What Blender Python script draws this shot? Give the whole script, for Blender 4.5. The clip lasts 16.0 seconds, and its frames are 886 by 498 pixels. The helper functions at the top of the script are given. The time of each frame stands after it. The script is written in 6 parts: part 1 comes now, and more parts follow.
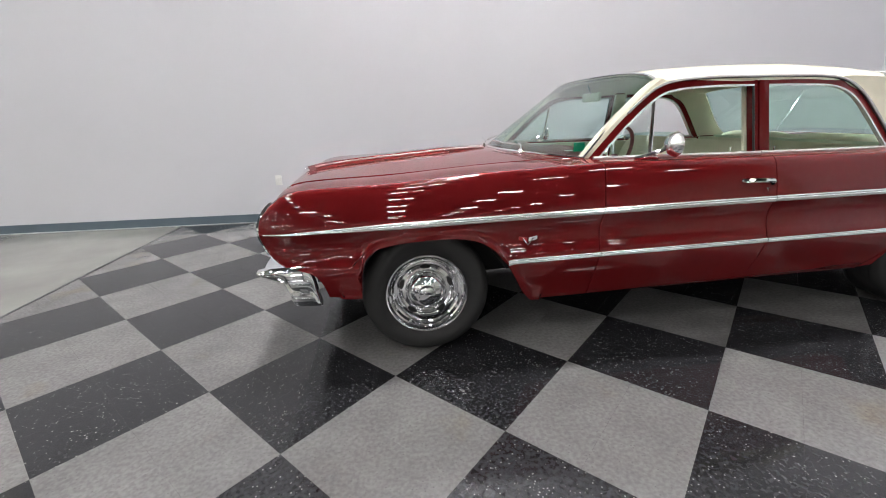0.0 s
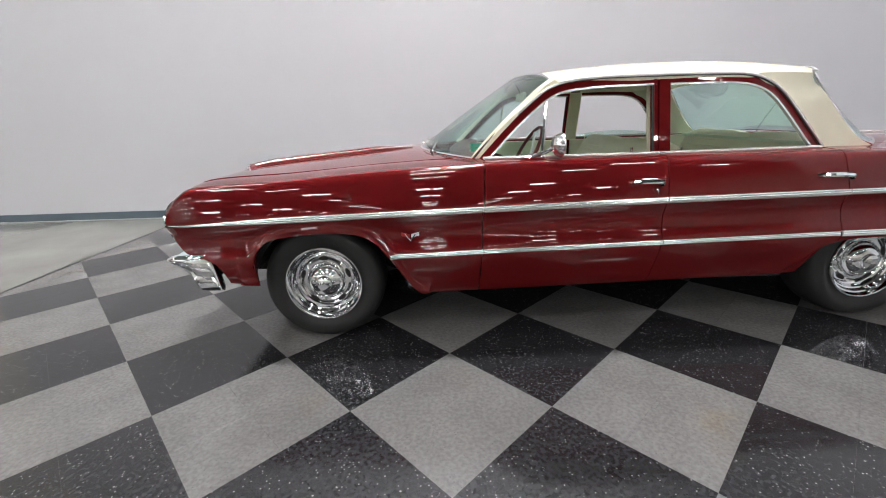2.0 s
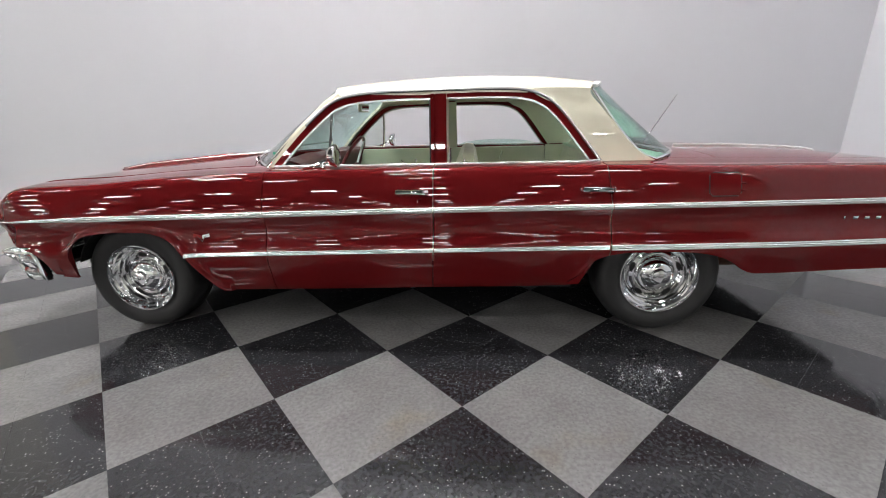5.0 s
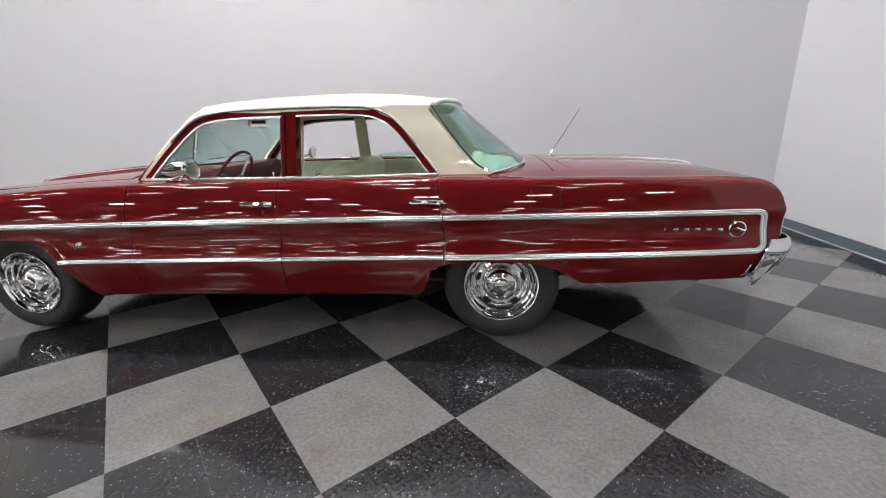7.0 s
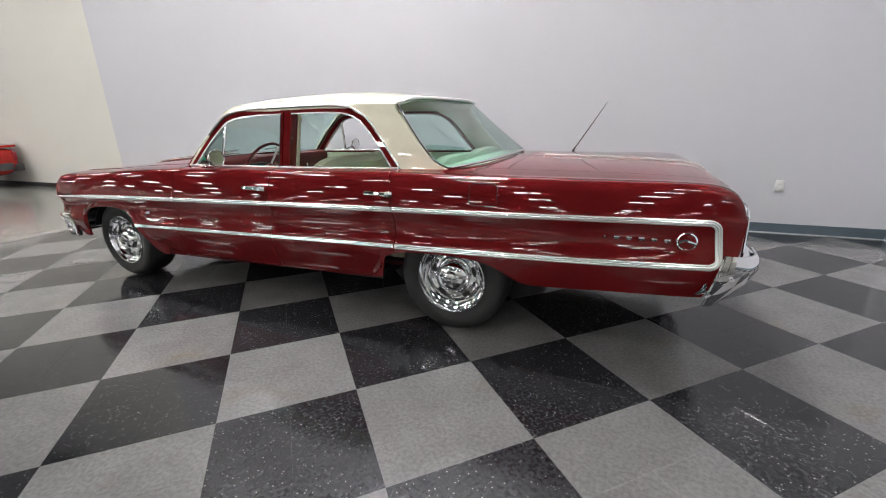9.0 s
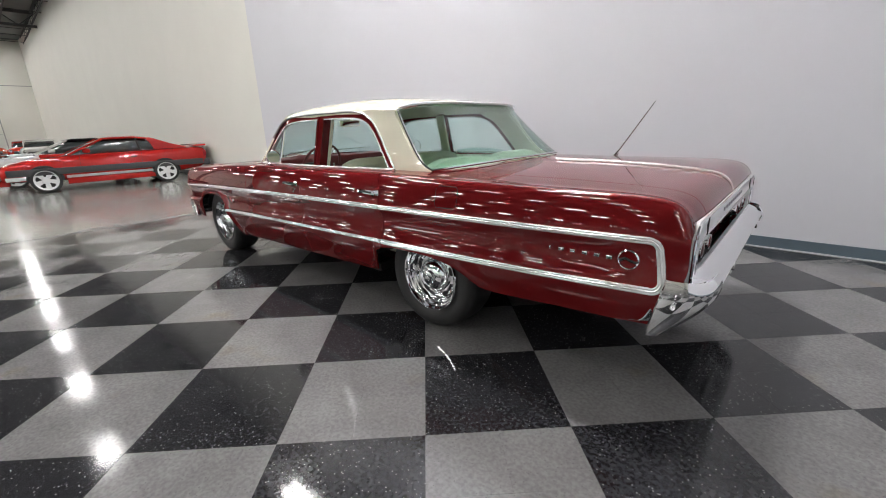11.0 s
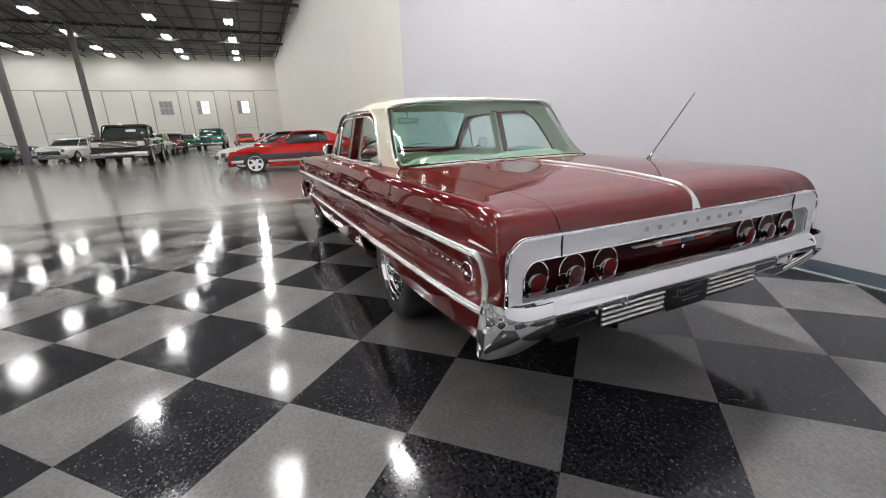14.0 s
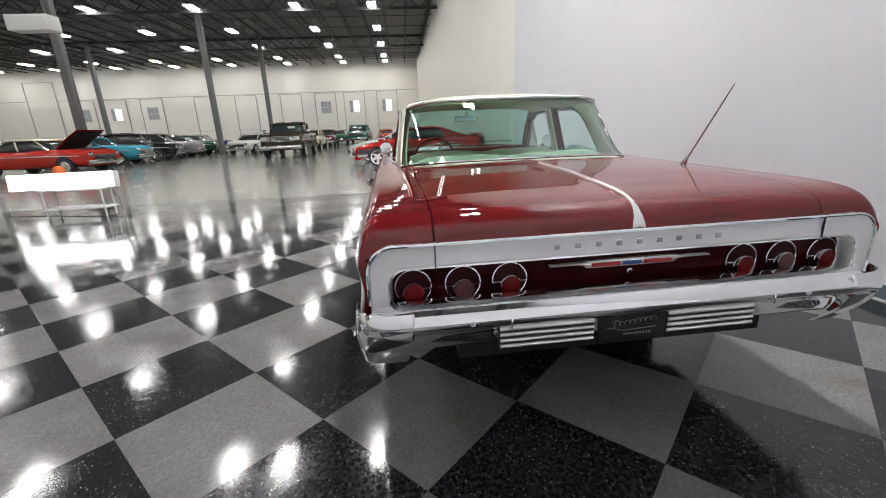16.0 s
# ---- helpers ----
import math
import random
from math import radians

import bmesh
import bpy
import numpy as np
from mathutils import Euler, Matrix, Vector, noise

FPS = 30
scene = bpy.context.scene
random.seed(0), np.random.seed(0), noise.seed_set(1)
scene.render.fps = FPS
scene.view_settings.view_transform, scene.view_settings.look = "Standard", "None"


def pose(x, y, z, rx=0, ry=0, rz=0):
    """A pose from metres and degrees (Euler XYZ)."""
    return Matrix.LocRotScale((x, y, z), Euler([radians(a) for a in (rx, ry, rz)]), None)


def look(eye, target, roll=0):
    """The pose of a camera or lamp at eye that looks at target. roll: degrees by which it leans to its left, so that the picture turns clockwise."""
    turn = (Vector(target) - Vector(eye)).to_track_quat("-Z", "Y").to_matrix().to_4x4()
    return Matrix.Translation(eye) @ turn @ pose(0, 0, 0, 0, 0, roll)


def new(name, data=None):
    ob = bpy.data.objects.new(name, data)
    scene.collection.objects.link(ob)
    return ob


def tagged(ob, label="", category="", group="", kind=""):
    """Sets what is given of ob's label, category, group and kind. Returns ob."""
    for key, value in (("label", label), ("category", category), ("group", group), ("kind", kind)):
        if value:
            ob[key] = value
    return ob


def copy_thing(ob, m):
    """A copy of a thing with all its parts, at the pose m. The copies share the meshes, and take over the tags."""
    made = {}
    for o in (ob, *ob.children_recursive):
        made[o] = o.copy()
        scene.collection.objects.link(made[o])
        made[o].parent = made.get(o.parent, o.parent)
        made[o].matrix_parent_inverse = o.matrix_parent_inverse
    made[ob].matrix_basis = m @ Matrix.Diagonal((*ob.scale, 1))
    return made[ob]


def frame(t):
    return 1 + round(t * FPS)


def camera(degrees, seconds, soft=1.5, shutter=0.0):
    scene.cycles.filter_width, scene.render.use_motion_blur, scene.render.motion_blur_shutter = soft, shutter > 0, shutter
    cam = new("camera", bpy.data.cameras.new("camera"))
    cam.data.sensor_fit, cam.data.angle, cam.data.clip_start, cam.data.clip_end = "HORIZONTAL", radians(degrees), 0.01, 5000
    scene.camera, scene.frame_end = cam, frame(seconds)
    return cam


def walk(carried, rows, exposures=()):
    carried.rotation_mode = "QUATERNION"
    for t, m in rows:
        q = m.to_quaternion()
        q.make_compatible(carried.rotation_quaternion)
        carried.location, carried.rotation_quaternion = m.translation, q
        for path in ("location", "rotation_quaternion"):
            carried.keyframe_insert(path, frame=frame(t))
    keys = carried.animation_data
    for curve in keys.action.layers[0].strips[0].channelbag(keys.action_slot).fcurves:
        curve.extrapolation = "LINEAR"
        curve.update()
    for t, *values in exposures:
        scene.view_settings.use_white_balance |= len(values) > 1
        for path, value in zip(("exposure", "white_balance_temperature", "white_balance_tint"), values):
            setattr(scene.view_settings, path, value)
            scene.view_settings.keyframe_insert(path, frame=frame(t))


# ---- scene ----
cam = camera(94.3, 16.0, 1.0)
PATH = [
    (0, (-1.224, -1.297, 1.186), (-1.03, 0.599, 0.577), -1.5),
    (0.5, (-1.032, -1.349, 1.179), (-0.905, 0.555, 0.58), -1.6),
    (1, (-0.836, -1.399, 1.179), (-0.745, 0.506, 0.577), -1.7),
    (1.5, (-0.636, -1.434, 1.188), (-0.607, 0.469, 0.575), -1.8),
    (2, (-0.416, -1.458, 1.193), (-0.448, 0.444, 0.574), -2.0),
    (2.5, (-0.195, -1.472, 1.205), (-0.276, 0.424, 0.574), -2.0),
    (3, (0.041, -1.494, 1.215), (-0.055, 0.398, 0.573), -2.0),
    (3.5, (0.284, -1.517, 1.216), (0.17, 0.373, 0.571), -2.1),
    (4, (0.509, -1.527, 1.207), (0.379, 0.366, 0.573), -2.0),
    (4.2, (0.597, -1.523, 1.205), (0.45, 0.37, 0.574), -1.9),
    (6.3, (1.545, -1.503, 1.216), (1.326, 0.404, 0.652), -1.6),
    (6.5, (1.644, -1.502, 1.216), (1.416, 0.404, 0.654), -1.7),
    (7, (1.901, -1.506, 1.219), (1.641, 0.395, 0.653), -1.8),
    (7.5, (2.155, -1.499, 1.225), (1.83, 0.388, 0.65), -2.0),
    (8, (2.394, -1.477, 1.226), (1.929, 0.379, 0.644), -2.0),
    (8.5, (2.619, -1.44, 1.219), (1.972, 0.363, 0.641), -1.9),
    (9, (2.837, -1.375, 1.227), (2.045, 0.364, 0.638), -1.7),
    (9.2, (2.921, -1.346, 1.219), (2.072, 0.368, 0.636), -1.7),
    (11.3, (3.734, -0.869, 1.218), (2.368, 0.477, 0.651), -2.2),
    (11.5, (3.8, -0.803, 1.217), (2.402, 0.51, 0.65), -2.2),
    (12, (3.947, -0.648, 1.216), (2.462, 0.566, 0.649), -2.2),
    (12.5, (4.075, -0.481, 1.214), (2.48, 0.583, 0.645), -2.2),
    (13, (4.188, -0.311, 1.209), (2.499, 0.598, 0.641), -2.2),
    (13.5, (4.294, -0.127, 1.203), (2.572, 0.718, 0.638), -2.1),
    (14, (4.387, 0.035, 1.198), (2.624, 0.792, 0.635), -2.1),
    (14.5, (4.466, 0.225, 1.199), (2.637, 0.806, 0.635), -2.2),
    (15, (4.524, 0.445, 1.2), (2.641, 0.815, 0.636), -2.4),
    (15.5, (4.558, 0.656, 1.2), (2.655, 0.897, 0.636), -2.4),
    (16, (4.582, 0.854, 1.196), (2.669, 1.016, 0.635), -2.4),
]
walk(cam, [(t, look(eye, target, roll)) for t, eye, target, roll in PATH])

# ---- light ----
world = bpy.data.worlds.new("hall_air")
scene.world = world
world.use_nodes = True
world.node_tree.nodes["Background"].inputs[0].default_value = (0.9, 0.95, 1.0, 1)
world.node_tree.nodes["Background"].inputs[1].default_value = 0.02

H = 8.7            # height of the lamps
CEIL = 9.5        # underside of the roof deck
WALL_Y = 3.92      # long display wall
END_X = 5.19       # short wall behind the car
FAR_X = -48.0      # far wall of the hall
SIDE_Y = -46.0     # opposite side of the hall
BACK_X = 16.0      # wall behind the camera
TILE = 0.61
HALF = TILE / math.sqrt(2)


# ---- materials ----
def mat(name, color=(0.5, 0.5, 0.5), rough=0.5, metal=0.0, coat=0.0, spec=0.5, trans=0.0, ior=1.45, alpha=1.0):
    m = bpy.data.materials.new(name)
    m.use_nodes = True
    b = m.node_tree.nodes["Principled BSDF"]
    b.inputs["Base Color"].default_value = (*color, 1)
    b.inputs["Roughness"].default_value = rough
    b.inputs["Metallic"].default_value = metal
    b.inputs["Coat Weight"].default_value = coat
    b.inputs["Coat Roughness"].default_value = 0.03
    b.inputs["Specular IOR Level"].default_value = spec
    b.inputs["Transmission Weight"].default_value = trans
    b.inputs["IOR"].default_value = ior
    b.inputs["Alpha"].default_value = alpha
    return m


def nodes_of(m):
    t = m.node_tree
    return t, t.nodes, t.links, t.nodes["Principled BSDF"]


def noise_node(m, scale, detail=4.0, rough=0.55, coords="Object"):
    t, n, l, b = nodes_of(m)
    tc = n.new("ShaderNodeTexCoord")
    nz = n.new("ShaderNodeTexNoise")
    nz.inputs["Scale"].default_value = scale
    nz.inputs["Detail"].default_value = detail
    nz.inputs["Roughness"].default_value = rough
    l.new(tc.outputs[coords], nz.inputs["Vector"])
    return nz


def ramp(m, src, stops, socket=None):
    t, n, l, b = nodes_of(m)
    r = n.new("ShaderNodeValToRGB")
    e = r.color_ramp.elements
    e[0].position, e[0].color = stops[0][0], (*stops[0][1], 1)
    e[1].position, e[1].color = stops[-1][0], (*stops[-1][1], 1)
    for p, c in stops[1:-1]:
        x = e.new(p)
        x.color = (*c, 1)
    l.new(src, r.inputs["Fac"])
    if socket:
        l.new(r.outputs["Color"], b.inputs[socket])
    return r


def grey(v):
    return (v, v, v)


def bump(m, src, strength, dist=0.01):
    t, n, l, b = nodes_of(m)
    k = n.new("ShaderNodeBump")
    k.inputs["Strength"].default_value = strength
    k.inputs["Distance"].default_value = dist
    l.new(src, k.inputs["Height"])
    l.new(k.outputs["Normal"], b.inputs["Normal"])
    return k


def emitter(name, color, strength):
    m = mat(name, (0.8, 0.8, 0.8))
    t, n, l, b = nodes_of(m)
    b.inputs["Emission Color"].default_value = (*color, 1)
    b.inputs["Emission Strength"].default_value = strength
    return m


def painted(name, color, rough=0.6, vary=0.05, scale=0.7, grain=90.0, depth=0.06):
    m = mat(name, color, rough)
    a = noise_node(m, scale, 5)
    ramp(m, a.outputs["Fac"], [(0.3, tuple(c * (1 - vary) for c in color)), (0.7, tuple(min(1, c * (1 + vary)) for c in color))], "Base Color")
    g = noise_node(m, grain, 3)
    bump(m, g.outputs["Fac"], depth, 0.004)
    return m


def tile_mat(name, base, fleck, fleck_lo, fleck_hi, vary, stain):
    """Vinyl composition tile: chips of other tones, slow polish wear, a faint wave in the wax."""
    m = mat(name, base, 0.14, spec=0.55)
    t, n, l, b = nodes_of(m)
    tc = n.new("ShaderNodeTexCoord")
    geo = n.new("ShaderNodeNewGeometry")
    info = n.new("ShaderNodeObjectInfo")
    fine = n.new("ShaderNodeTexNoise")
    fine.inputs["Scale"].default_value, fine.inputs["Detail"].default_value = 60, 6
    l.new(geo.outputs["Position"], fine.inputs["Vector"])
    big = n.new("ShaderNodeTexNoise")
    big.inputs["Scale"].default_value, big.inputs["Detail"].default_value = 5.0, 6
    l.new(geo.outputs["Position"], big.inputs["Vector"])
    r1 = ramp(m, fine.outputs["Fac"], [(0.36, tuple(c * (1 - vary) for c in base)), (0.64, tuple(c * (1 + vary) for c in base))])
    # chips: small cells, of which a share shows another tone, bent out of round by the noise
    bend = n.new("ShaderNodeMix")
    bend.data_type, bend.blend_type = "RGBA", "LINEAR_LIGHT"
    bend.inputs[0].default_value = 0.003
    l.new(geo.outputs["Position"], bend.inputs[6])
    l.new(fine.outputs["Color"], bend.inputs[7])
    chip = n.new("ShaderNodeTexVoronoi")
    chip.inputs["Scale"].default_value = 95
    l.new(bend.outputs[2], chip.inputs["Vector"])
    near = ramp(m, chip.outputs["Distance"], [(0.20, (1, 1, 1)), (0.30, (0, 0, 0))])
    pick = ramp(m, chip.outputs["Color"], [(fleck_lo, (0, 0, 0)), (fleck_hi, (1, 1, 1))])
    both = n.new("ShaderNodeMix")
    both.data_type, both.blend_type = "RGBA", "MULTIPLY"
    both.inputs[0].default_value = 1.0
    l.new(near.outputs["Color"], both.inputs[6])
    l.new(pick.outputs["Color"], both.inputs[7])
    mix = n.new("ShaderNodeMix")
    mix.data_type = "RGBA"
    l.new(both.outputs[2], mix.inputs[0])
    l.new(r1.outputs["Color"], mix.inputs[6])
    mix.inputs[7].default_value = (*fleck, 1)
    wear = n.new("ShaderNodeMix")
    wear.data_type, wear.blend_type = "RGBA", "MULTIPLY"
    wear.inputs[0].default_value = 1.0
    l.new(mix.outputs[2], wear.inputs[6])
    r3 = ramp(m, big.outputs["Fac"], [(0.3, grey(0.86)), (0.7, grey(1.08))])
    l.new(r3.outputs["Color"], wear.inputs[7])
    blot = n.new("ShaderNodeTexNoise")
    blot.inputs["Scale"].default_value, blot.inputs["Detail"].default_value = 2.3, 7
    l.new(geo.outputs["Position"], blot.inputs["Vector"])
    r4 = ramp(m, blot.outputs["Fac"], [(0.62, (1, 1, 1)), (0.72, stain)])
    soil = n.new("ShaderNodeMix")
    soil.data_type, soil.blend_type = "RGBA", "MULTIPLY"
    soil.inputs[0].default_value = 1.0
    l.new(wear.outputs[2], soil.inputs[6])
    l.new(r4.outputs["Color"], soil.inputs[7])
    per = n.new("ShaderNodeHueSaturation")
    mp = n.new("ShaderNodeMapRange")
    mp.inputs[3].default_value, mp.inputs[4].default_value = 0.9, 1.1
    l.new(info.outputs["Random"], mp.inputs[0])
    l.new(mp.outputs[0], per.inputs["Value"])
    l.new(soil.outputs[2], per.inputs["Color"])
    l.new(per.outputs["Color"], b.inputs["Base Color"])
    ramp(m, big.outputs["Fac"], [(0.3, grey(0.06)), (0.7, grey(0.15))], "Roughness")
    wave = n.new("ShaderNodeTexNoise")
    wave.inputs["Scale"].default_value, wave.inputs["Detail"].default_value = 9, 3
    l.new(geo.outputs["Position"], wave.inputs["Vector"])
    bump(m, wave.outputs["Fac"], 0.03, 0.006)
    return m


M = {}
M["tile_black"] = tile_mat("black_vinyl_tile", (0.018, 0.018, 0.020), (0.24, 0.24, 0.23), 0.70, 0.80, 0.5, (0.9, 0.9, 0.92))
M["tile_grey"] = tile_mat("grey_vinyl_tile", (0.140, 0.137, 0.135), (0.098, 0.096, 0.094), 0.66, 0.78, 0.14, (0.98, 0.92, 0.80))
M["wall_grey"] = painted("cool_grey_wall_paint", (0.60, 0.60, 0.63), 0.55, 0.015)
M["wall_white"] = painted("warm_white_wall_paint", (0.71, 0.70, 0.645), 0.6, 0.02)
M["baseboard"] = painted("slate_blue_vinyl_base", (0.10, 0.135, 0.16), 0.4, 0.06, 3)
M["concrete"] = painted("polished_concrete", (0.21, 0.21, 0.192), 0.16, 0.2, 0.9, 40, 0.03)
M["steel_dark"] = painted("dark_painted_steel", (0.035, 0.036, 0.038), 0.6, 0.1)
M["deck"] = painted("grey_roof_deck", (0.14, 0.14, 0.14), 0.7, 0.1)
M["column"] = painted("grey_steel_column", (0.13, 0.13, 0.125), 0.5, 0.08)
M["lamp"] = emitter("lit_lamp_panel", (1.0, 0.98, 0.97), 80.0)
M["lamp_body"] = mat("lamp_housing_white", (0.6, 0.6, 0.6), 0.4)
M["chrome"] = mat("chrome_plate", (0.86, 0.87, 0.88), 0.045, 1.0)


# ---- mesh helpers ----
def mesh_ob(name, bm, material, parent=None, label="", smooth=False, kind=""):
    bmesh.ops.recalc_face_normals(bm, faces=bm.faces)
    me = bpy.data.meshes.new(name)
    bm.to_mesh(me)
    bm.free()
    if smooth:
        me.polygons.foreach_set("use_smooth", [True] * len(me.polygons))
    me.materials.append(material)
    ob = new(name, me)
    if parent:
        ob.parent = parent
    return tagged(ob, label, kind=kind)


def part(name, bm, material, parent, label="", smooth=False):
    return mesh_ob(name, bm, material, parent, label, smooth)


def add_box(bm, lo, hi, bev=0.0):
    vs = [bm.verts.new((x, y, z)) for x in (lo[0], hi[0]) for y in (lo[1], hi[1]) for z in (lo[2], hi[2])]
    fs = [bm.faces.new([vs[i] for i in q]) for q in ((0, 1, 3, 2), (4, 6, 7, 5), (0, 4, 5, 1), (2, 3, 7, 6), (0, 2, 6, 4), (1, 5, 7, 3))]
    if bev:
        es = {e for f in fs for e in f.edges}
        bmesh.ops.bevel(bm, geom=list(es), offset=bev, segments=2, affect="EDGES", profile=0.5)
    return bm


def box(lo, hi, bev=0.0):
    return add_box(bmesh.new(), lo, hi, bev)


def add_tube(bm, pts, r, seg=8, cap=True, radii=None):
    """A round bar along a line of points."""
    pts = [Vector(p) for p in pts]
    rings = []
    for i, p in enumerate(pts):
        d = (pts[min(i + 1, len(pts) - 1)] - pts[max(i - 1, 0)]).normalized()
        up = Vector((0, 0, 1)) if abs(d.z) < 0.9 else Vector((1, 0, 0))
        a = d.cross(up).normalized()
        b = a.cross(d).normalized()
        rr = radii[i] if radii else r
        rings.append([bm.verts.new(p + rr * (math.cos(2 * math.pi * k / seg) * a + math.sin(2 * math.pi * k / seg) * b)) for k in range(seg)])
    for r0, r1 in zip(rings, rings[1:]):
        for k in range(seg):
            bm.faces.new((r0[k], r0[(k + 1) % seg], r1[(k + 1) % seg], r1[k]))
    if cap:
        bm.faces.new(rings[0])
        bm.faces.new(rings[-1])
    return bm


def tube(pts, r, seg=8, radii=None):
    return add_tube(bmesh.new(), pts, r, seg, True, radii)


def add_lathe(bm, profile, seg, axis="y", centre=(0, 0, 0), close=False, caps=False):
    """Turn (radius, along) pairs round an axis."""
    c = Vector(centre)
    rings = []
    for r, a in profile:
        ring = []
        for k in range(seg):
            q = 2 * math.pi * k / seg
            u, v = r * math.cos(q), r * math.sin(q)
            ring.append(bm.verts.new(c + Vector({"x": (a, u, v), "y": (u, a, v), "z": (u, v, a)}[axis])))
        rings.append(ring)
    pairs = list(zip(rings, rings[1:])) + ([(rings[-1], rings[0])] if close else [])
    for r0, r1 in pairs:
        for k in range(seg):
            bm.faces.new((r0[k], r0[(k + 1) % seg], r1[(k + 1) % seg], r1[k]))
    if caps:
        for ring, (r, a) in ((rings[0], profile[0]), (rings[-1], profile[-1])):
            if r > 1e-6:
                bm.faces.new(ring)
    return bm


def lathe(profile, seg=32, axis="y", centre=(0, 0, 0), close=False, caps=False):
    bm = add_lathe(bmesh.new(), profile, seg, axis, centre, close, caps)
    bmesh.ops.remove_doubles(bm, verts=bm.verts, dist=1e-5)
    return bm


# ---- structure ----
def slab(name, lo, hi, material, label, kind="structure"):
    return tagged(mesh_ob(name, box(lo, hi), material), label, kind=kind)


PAINT_X = -6.95    # where the grey display paint meets the white hall paint
slab("wall_display", (PAINT_X, WALL_Y, -0.05), (END_X + 0.2, WALL_Y + 0.2, CEIL), M["wall_grey"], "smooth cool grey painted display wall")
slab("wall_end", (END_X, -3.0, -0.05), (END_X + 0.2, WALL_Y, CEIL), M["wall_grey"], "smooth cool grey wall closing the display bay")
ob = slab("wall_hall", (-42, 0, -0.05), (0, 0.2, CEIL), M["wall_white"], "tall warm white painted hall wall")
ob.matrix_world = pose(PAINT_X, WALL_Y, 0, 0, 0, math.degrees(math.atan2(0.8, 41.0)))
slab("wall_back", (BACK_X, SIDE_Y, -0.05), (BACK_X + 0.2, WALL_Y, CEIL), M["wall_white"], "white painted hall wall")
slab("wall_return", (END_X + 0.2, WALL_Y, -0.05), (BACK_X, WALL_Y + 0.2, CEIL), M["wall_white"], "white painted hall wall")
slab("wall_south", (FAR_X - 0.3, SIDE_Y - 0.2, -0.05), (BACK_X, SIDE_Y, CEIL), M["wall_white"], "white painted hall wall")
slab("ground", (FAR_X - 1, SIDE_Y - 1, -0.3), (BACK_X + 1, WALL_Y + 1, -0.004), M["concrete"], "polished mottled grey concrete floor")
slab("baseboard_display", (PAINT_X, WALL_Y - 0.012, -0.003), (END_X, WALL_Y, 0.105), M["baseboard"], "slate blue vinyl baseboard")
slab("baseboard_end", (END_X - 0.012, -3.0, -0.003), (END_X, WALL_Y - 0.012, 0.105), M["baseboard"], "slate blue vinyl baseboard")
ob = slab("baseboard_hall", (-42, -0.012, -0.003), (0, 0, 0.1), M["steel_dark"], "dark vinyl baseboard")
ob.matrix_world = pose(PAINT_X, WALL_Y, 0, 0, 0, math.degrees(math.atan2(0.8, 41.0)))
slab("floor_edge_strip", (-9 * HALF - 0.022, -20 * HALF, -0.004), (-9 * HALF - 0.001, WALL_Y - 0.012, 0.002), M["steel_dark"], "thin dark edge strip of the tiled floor")


def caulk(name, lo, hi):
    slab(name, lo, hi, M["caulk"], "pale grey sealed joint at the foot of the baseboard")


M["track"] = painted("galvanised_track", (0.33, 0.33, 0.32), 0.5)
# far wall with its row of tall dock doors
far = tagged(new("wall_far"), "white hall wall with a row of dock doors", kind="structure")
wall_bm = box((FAR_X - 0.2, SIDE_Y, -0.05), (FAR_X, WALL_Y, CEIL))
part("wall", wall_bm, M["wall_white"], far)
bm = box((FAR_X, SIDE_Y, 5.86), (FAR_X + 0.03, WALL_Y, 5.92))
part("conduit", bm, M["track"], far)


def dock_door(y, window, wide=2.3, top=5.75):
    d = tagged(new("dock_door"), "tall white dock door in grey tracks" + (" with a daylit window" if window else ""), "door", "dock doors", "structure")
    d.location = (FAR_X + 0.02, y, 0)
    w = wide / 2
    part("door_panel", box((0, -w, 0), (0.06, w, top)), M["wall_white"], d)
    for s in (-w - 0.08, w):
        part("track", box((0, s, 0), (0.12, s + 0.07, top + 0.05)), M["track"], d)
    part("header", box((0, -w, top), (0.1, w, top + 0.05)), M["track"], d)
    part("panel_joint", box((0.06, -w, 2.0), (0.066, w, 2.025)), M["track"], d)
    if window:
        f = part("window_frame", box((0.06, -0.62, 3.5), (0.09, 0.62, 4.9)), M["door_frame"], d)
        for zz in (3.56, 4.22):
            for yy in (-0.55, -0.17, 0.21):
                part("pane", box((0.088, yy, zz), (0.1, yy + 0.34, zz + 0.6)), M["daylight"] if window == 2 and yy > -0.3 else M["dull_pane"], f)
    return d


M["daylight"] = emitter("daylit_pane", (0.92, 0.96, 1.0), 0.8)
M["dull_pane"] = mat("dusty_grey_pane", (0.30, 0.31, 0.32), 0.3)
M["door_frame"] = painted("pale_grey_frame", (0.55, 0.55, 0.53))
M["caulk"] = mat("pale_sealant", (0.5, 0.52, 0.52), 0.5)
caulk("trim_caulk_end", (END_X - 0.017, -3.0, -0.001), (END_X - 0.0125, WALL_Y - 0.018, 0.01))
caulk("trim_caulk_wall", (PAINT_X, WALL_Y - 0.017, -0.001), (END_X - 0.018, WALL_Y - 0.0125, 0.01))
for y, w in ((-0.65, 2), (-4.5, 2), (-7.85, 1), (-11.8, 0), (-16.9, 0), (-21.4, 0), (-27.3, 1), (-31.2, 2), (-34.6, 1)):
    dock_door(y, w)
dock_door(-38.7, 0, 3.0, 7.8)

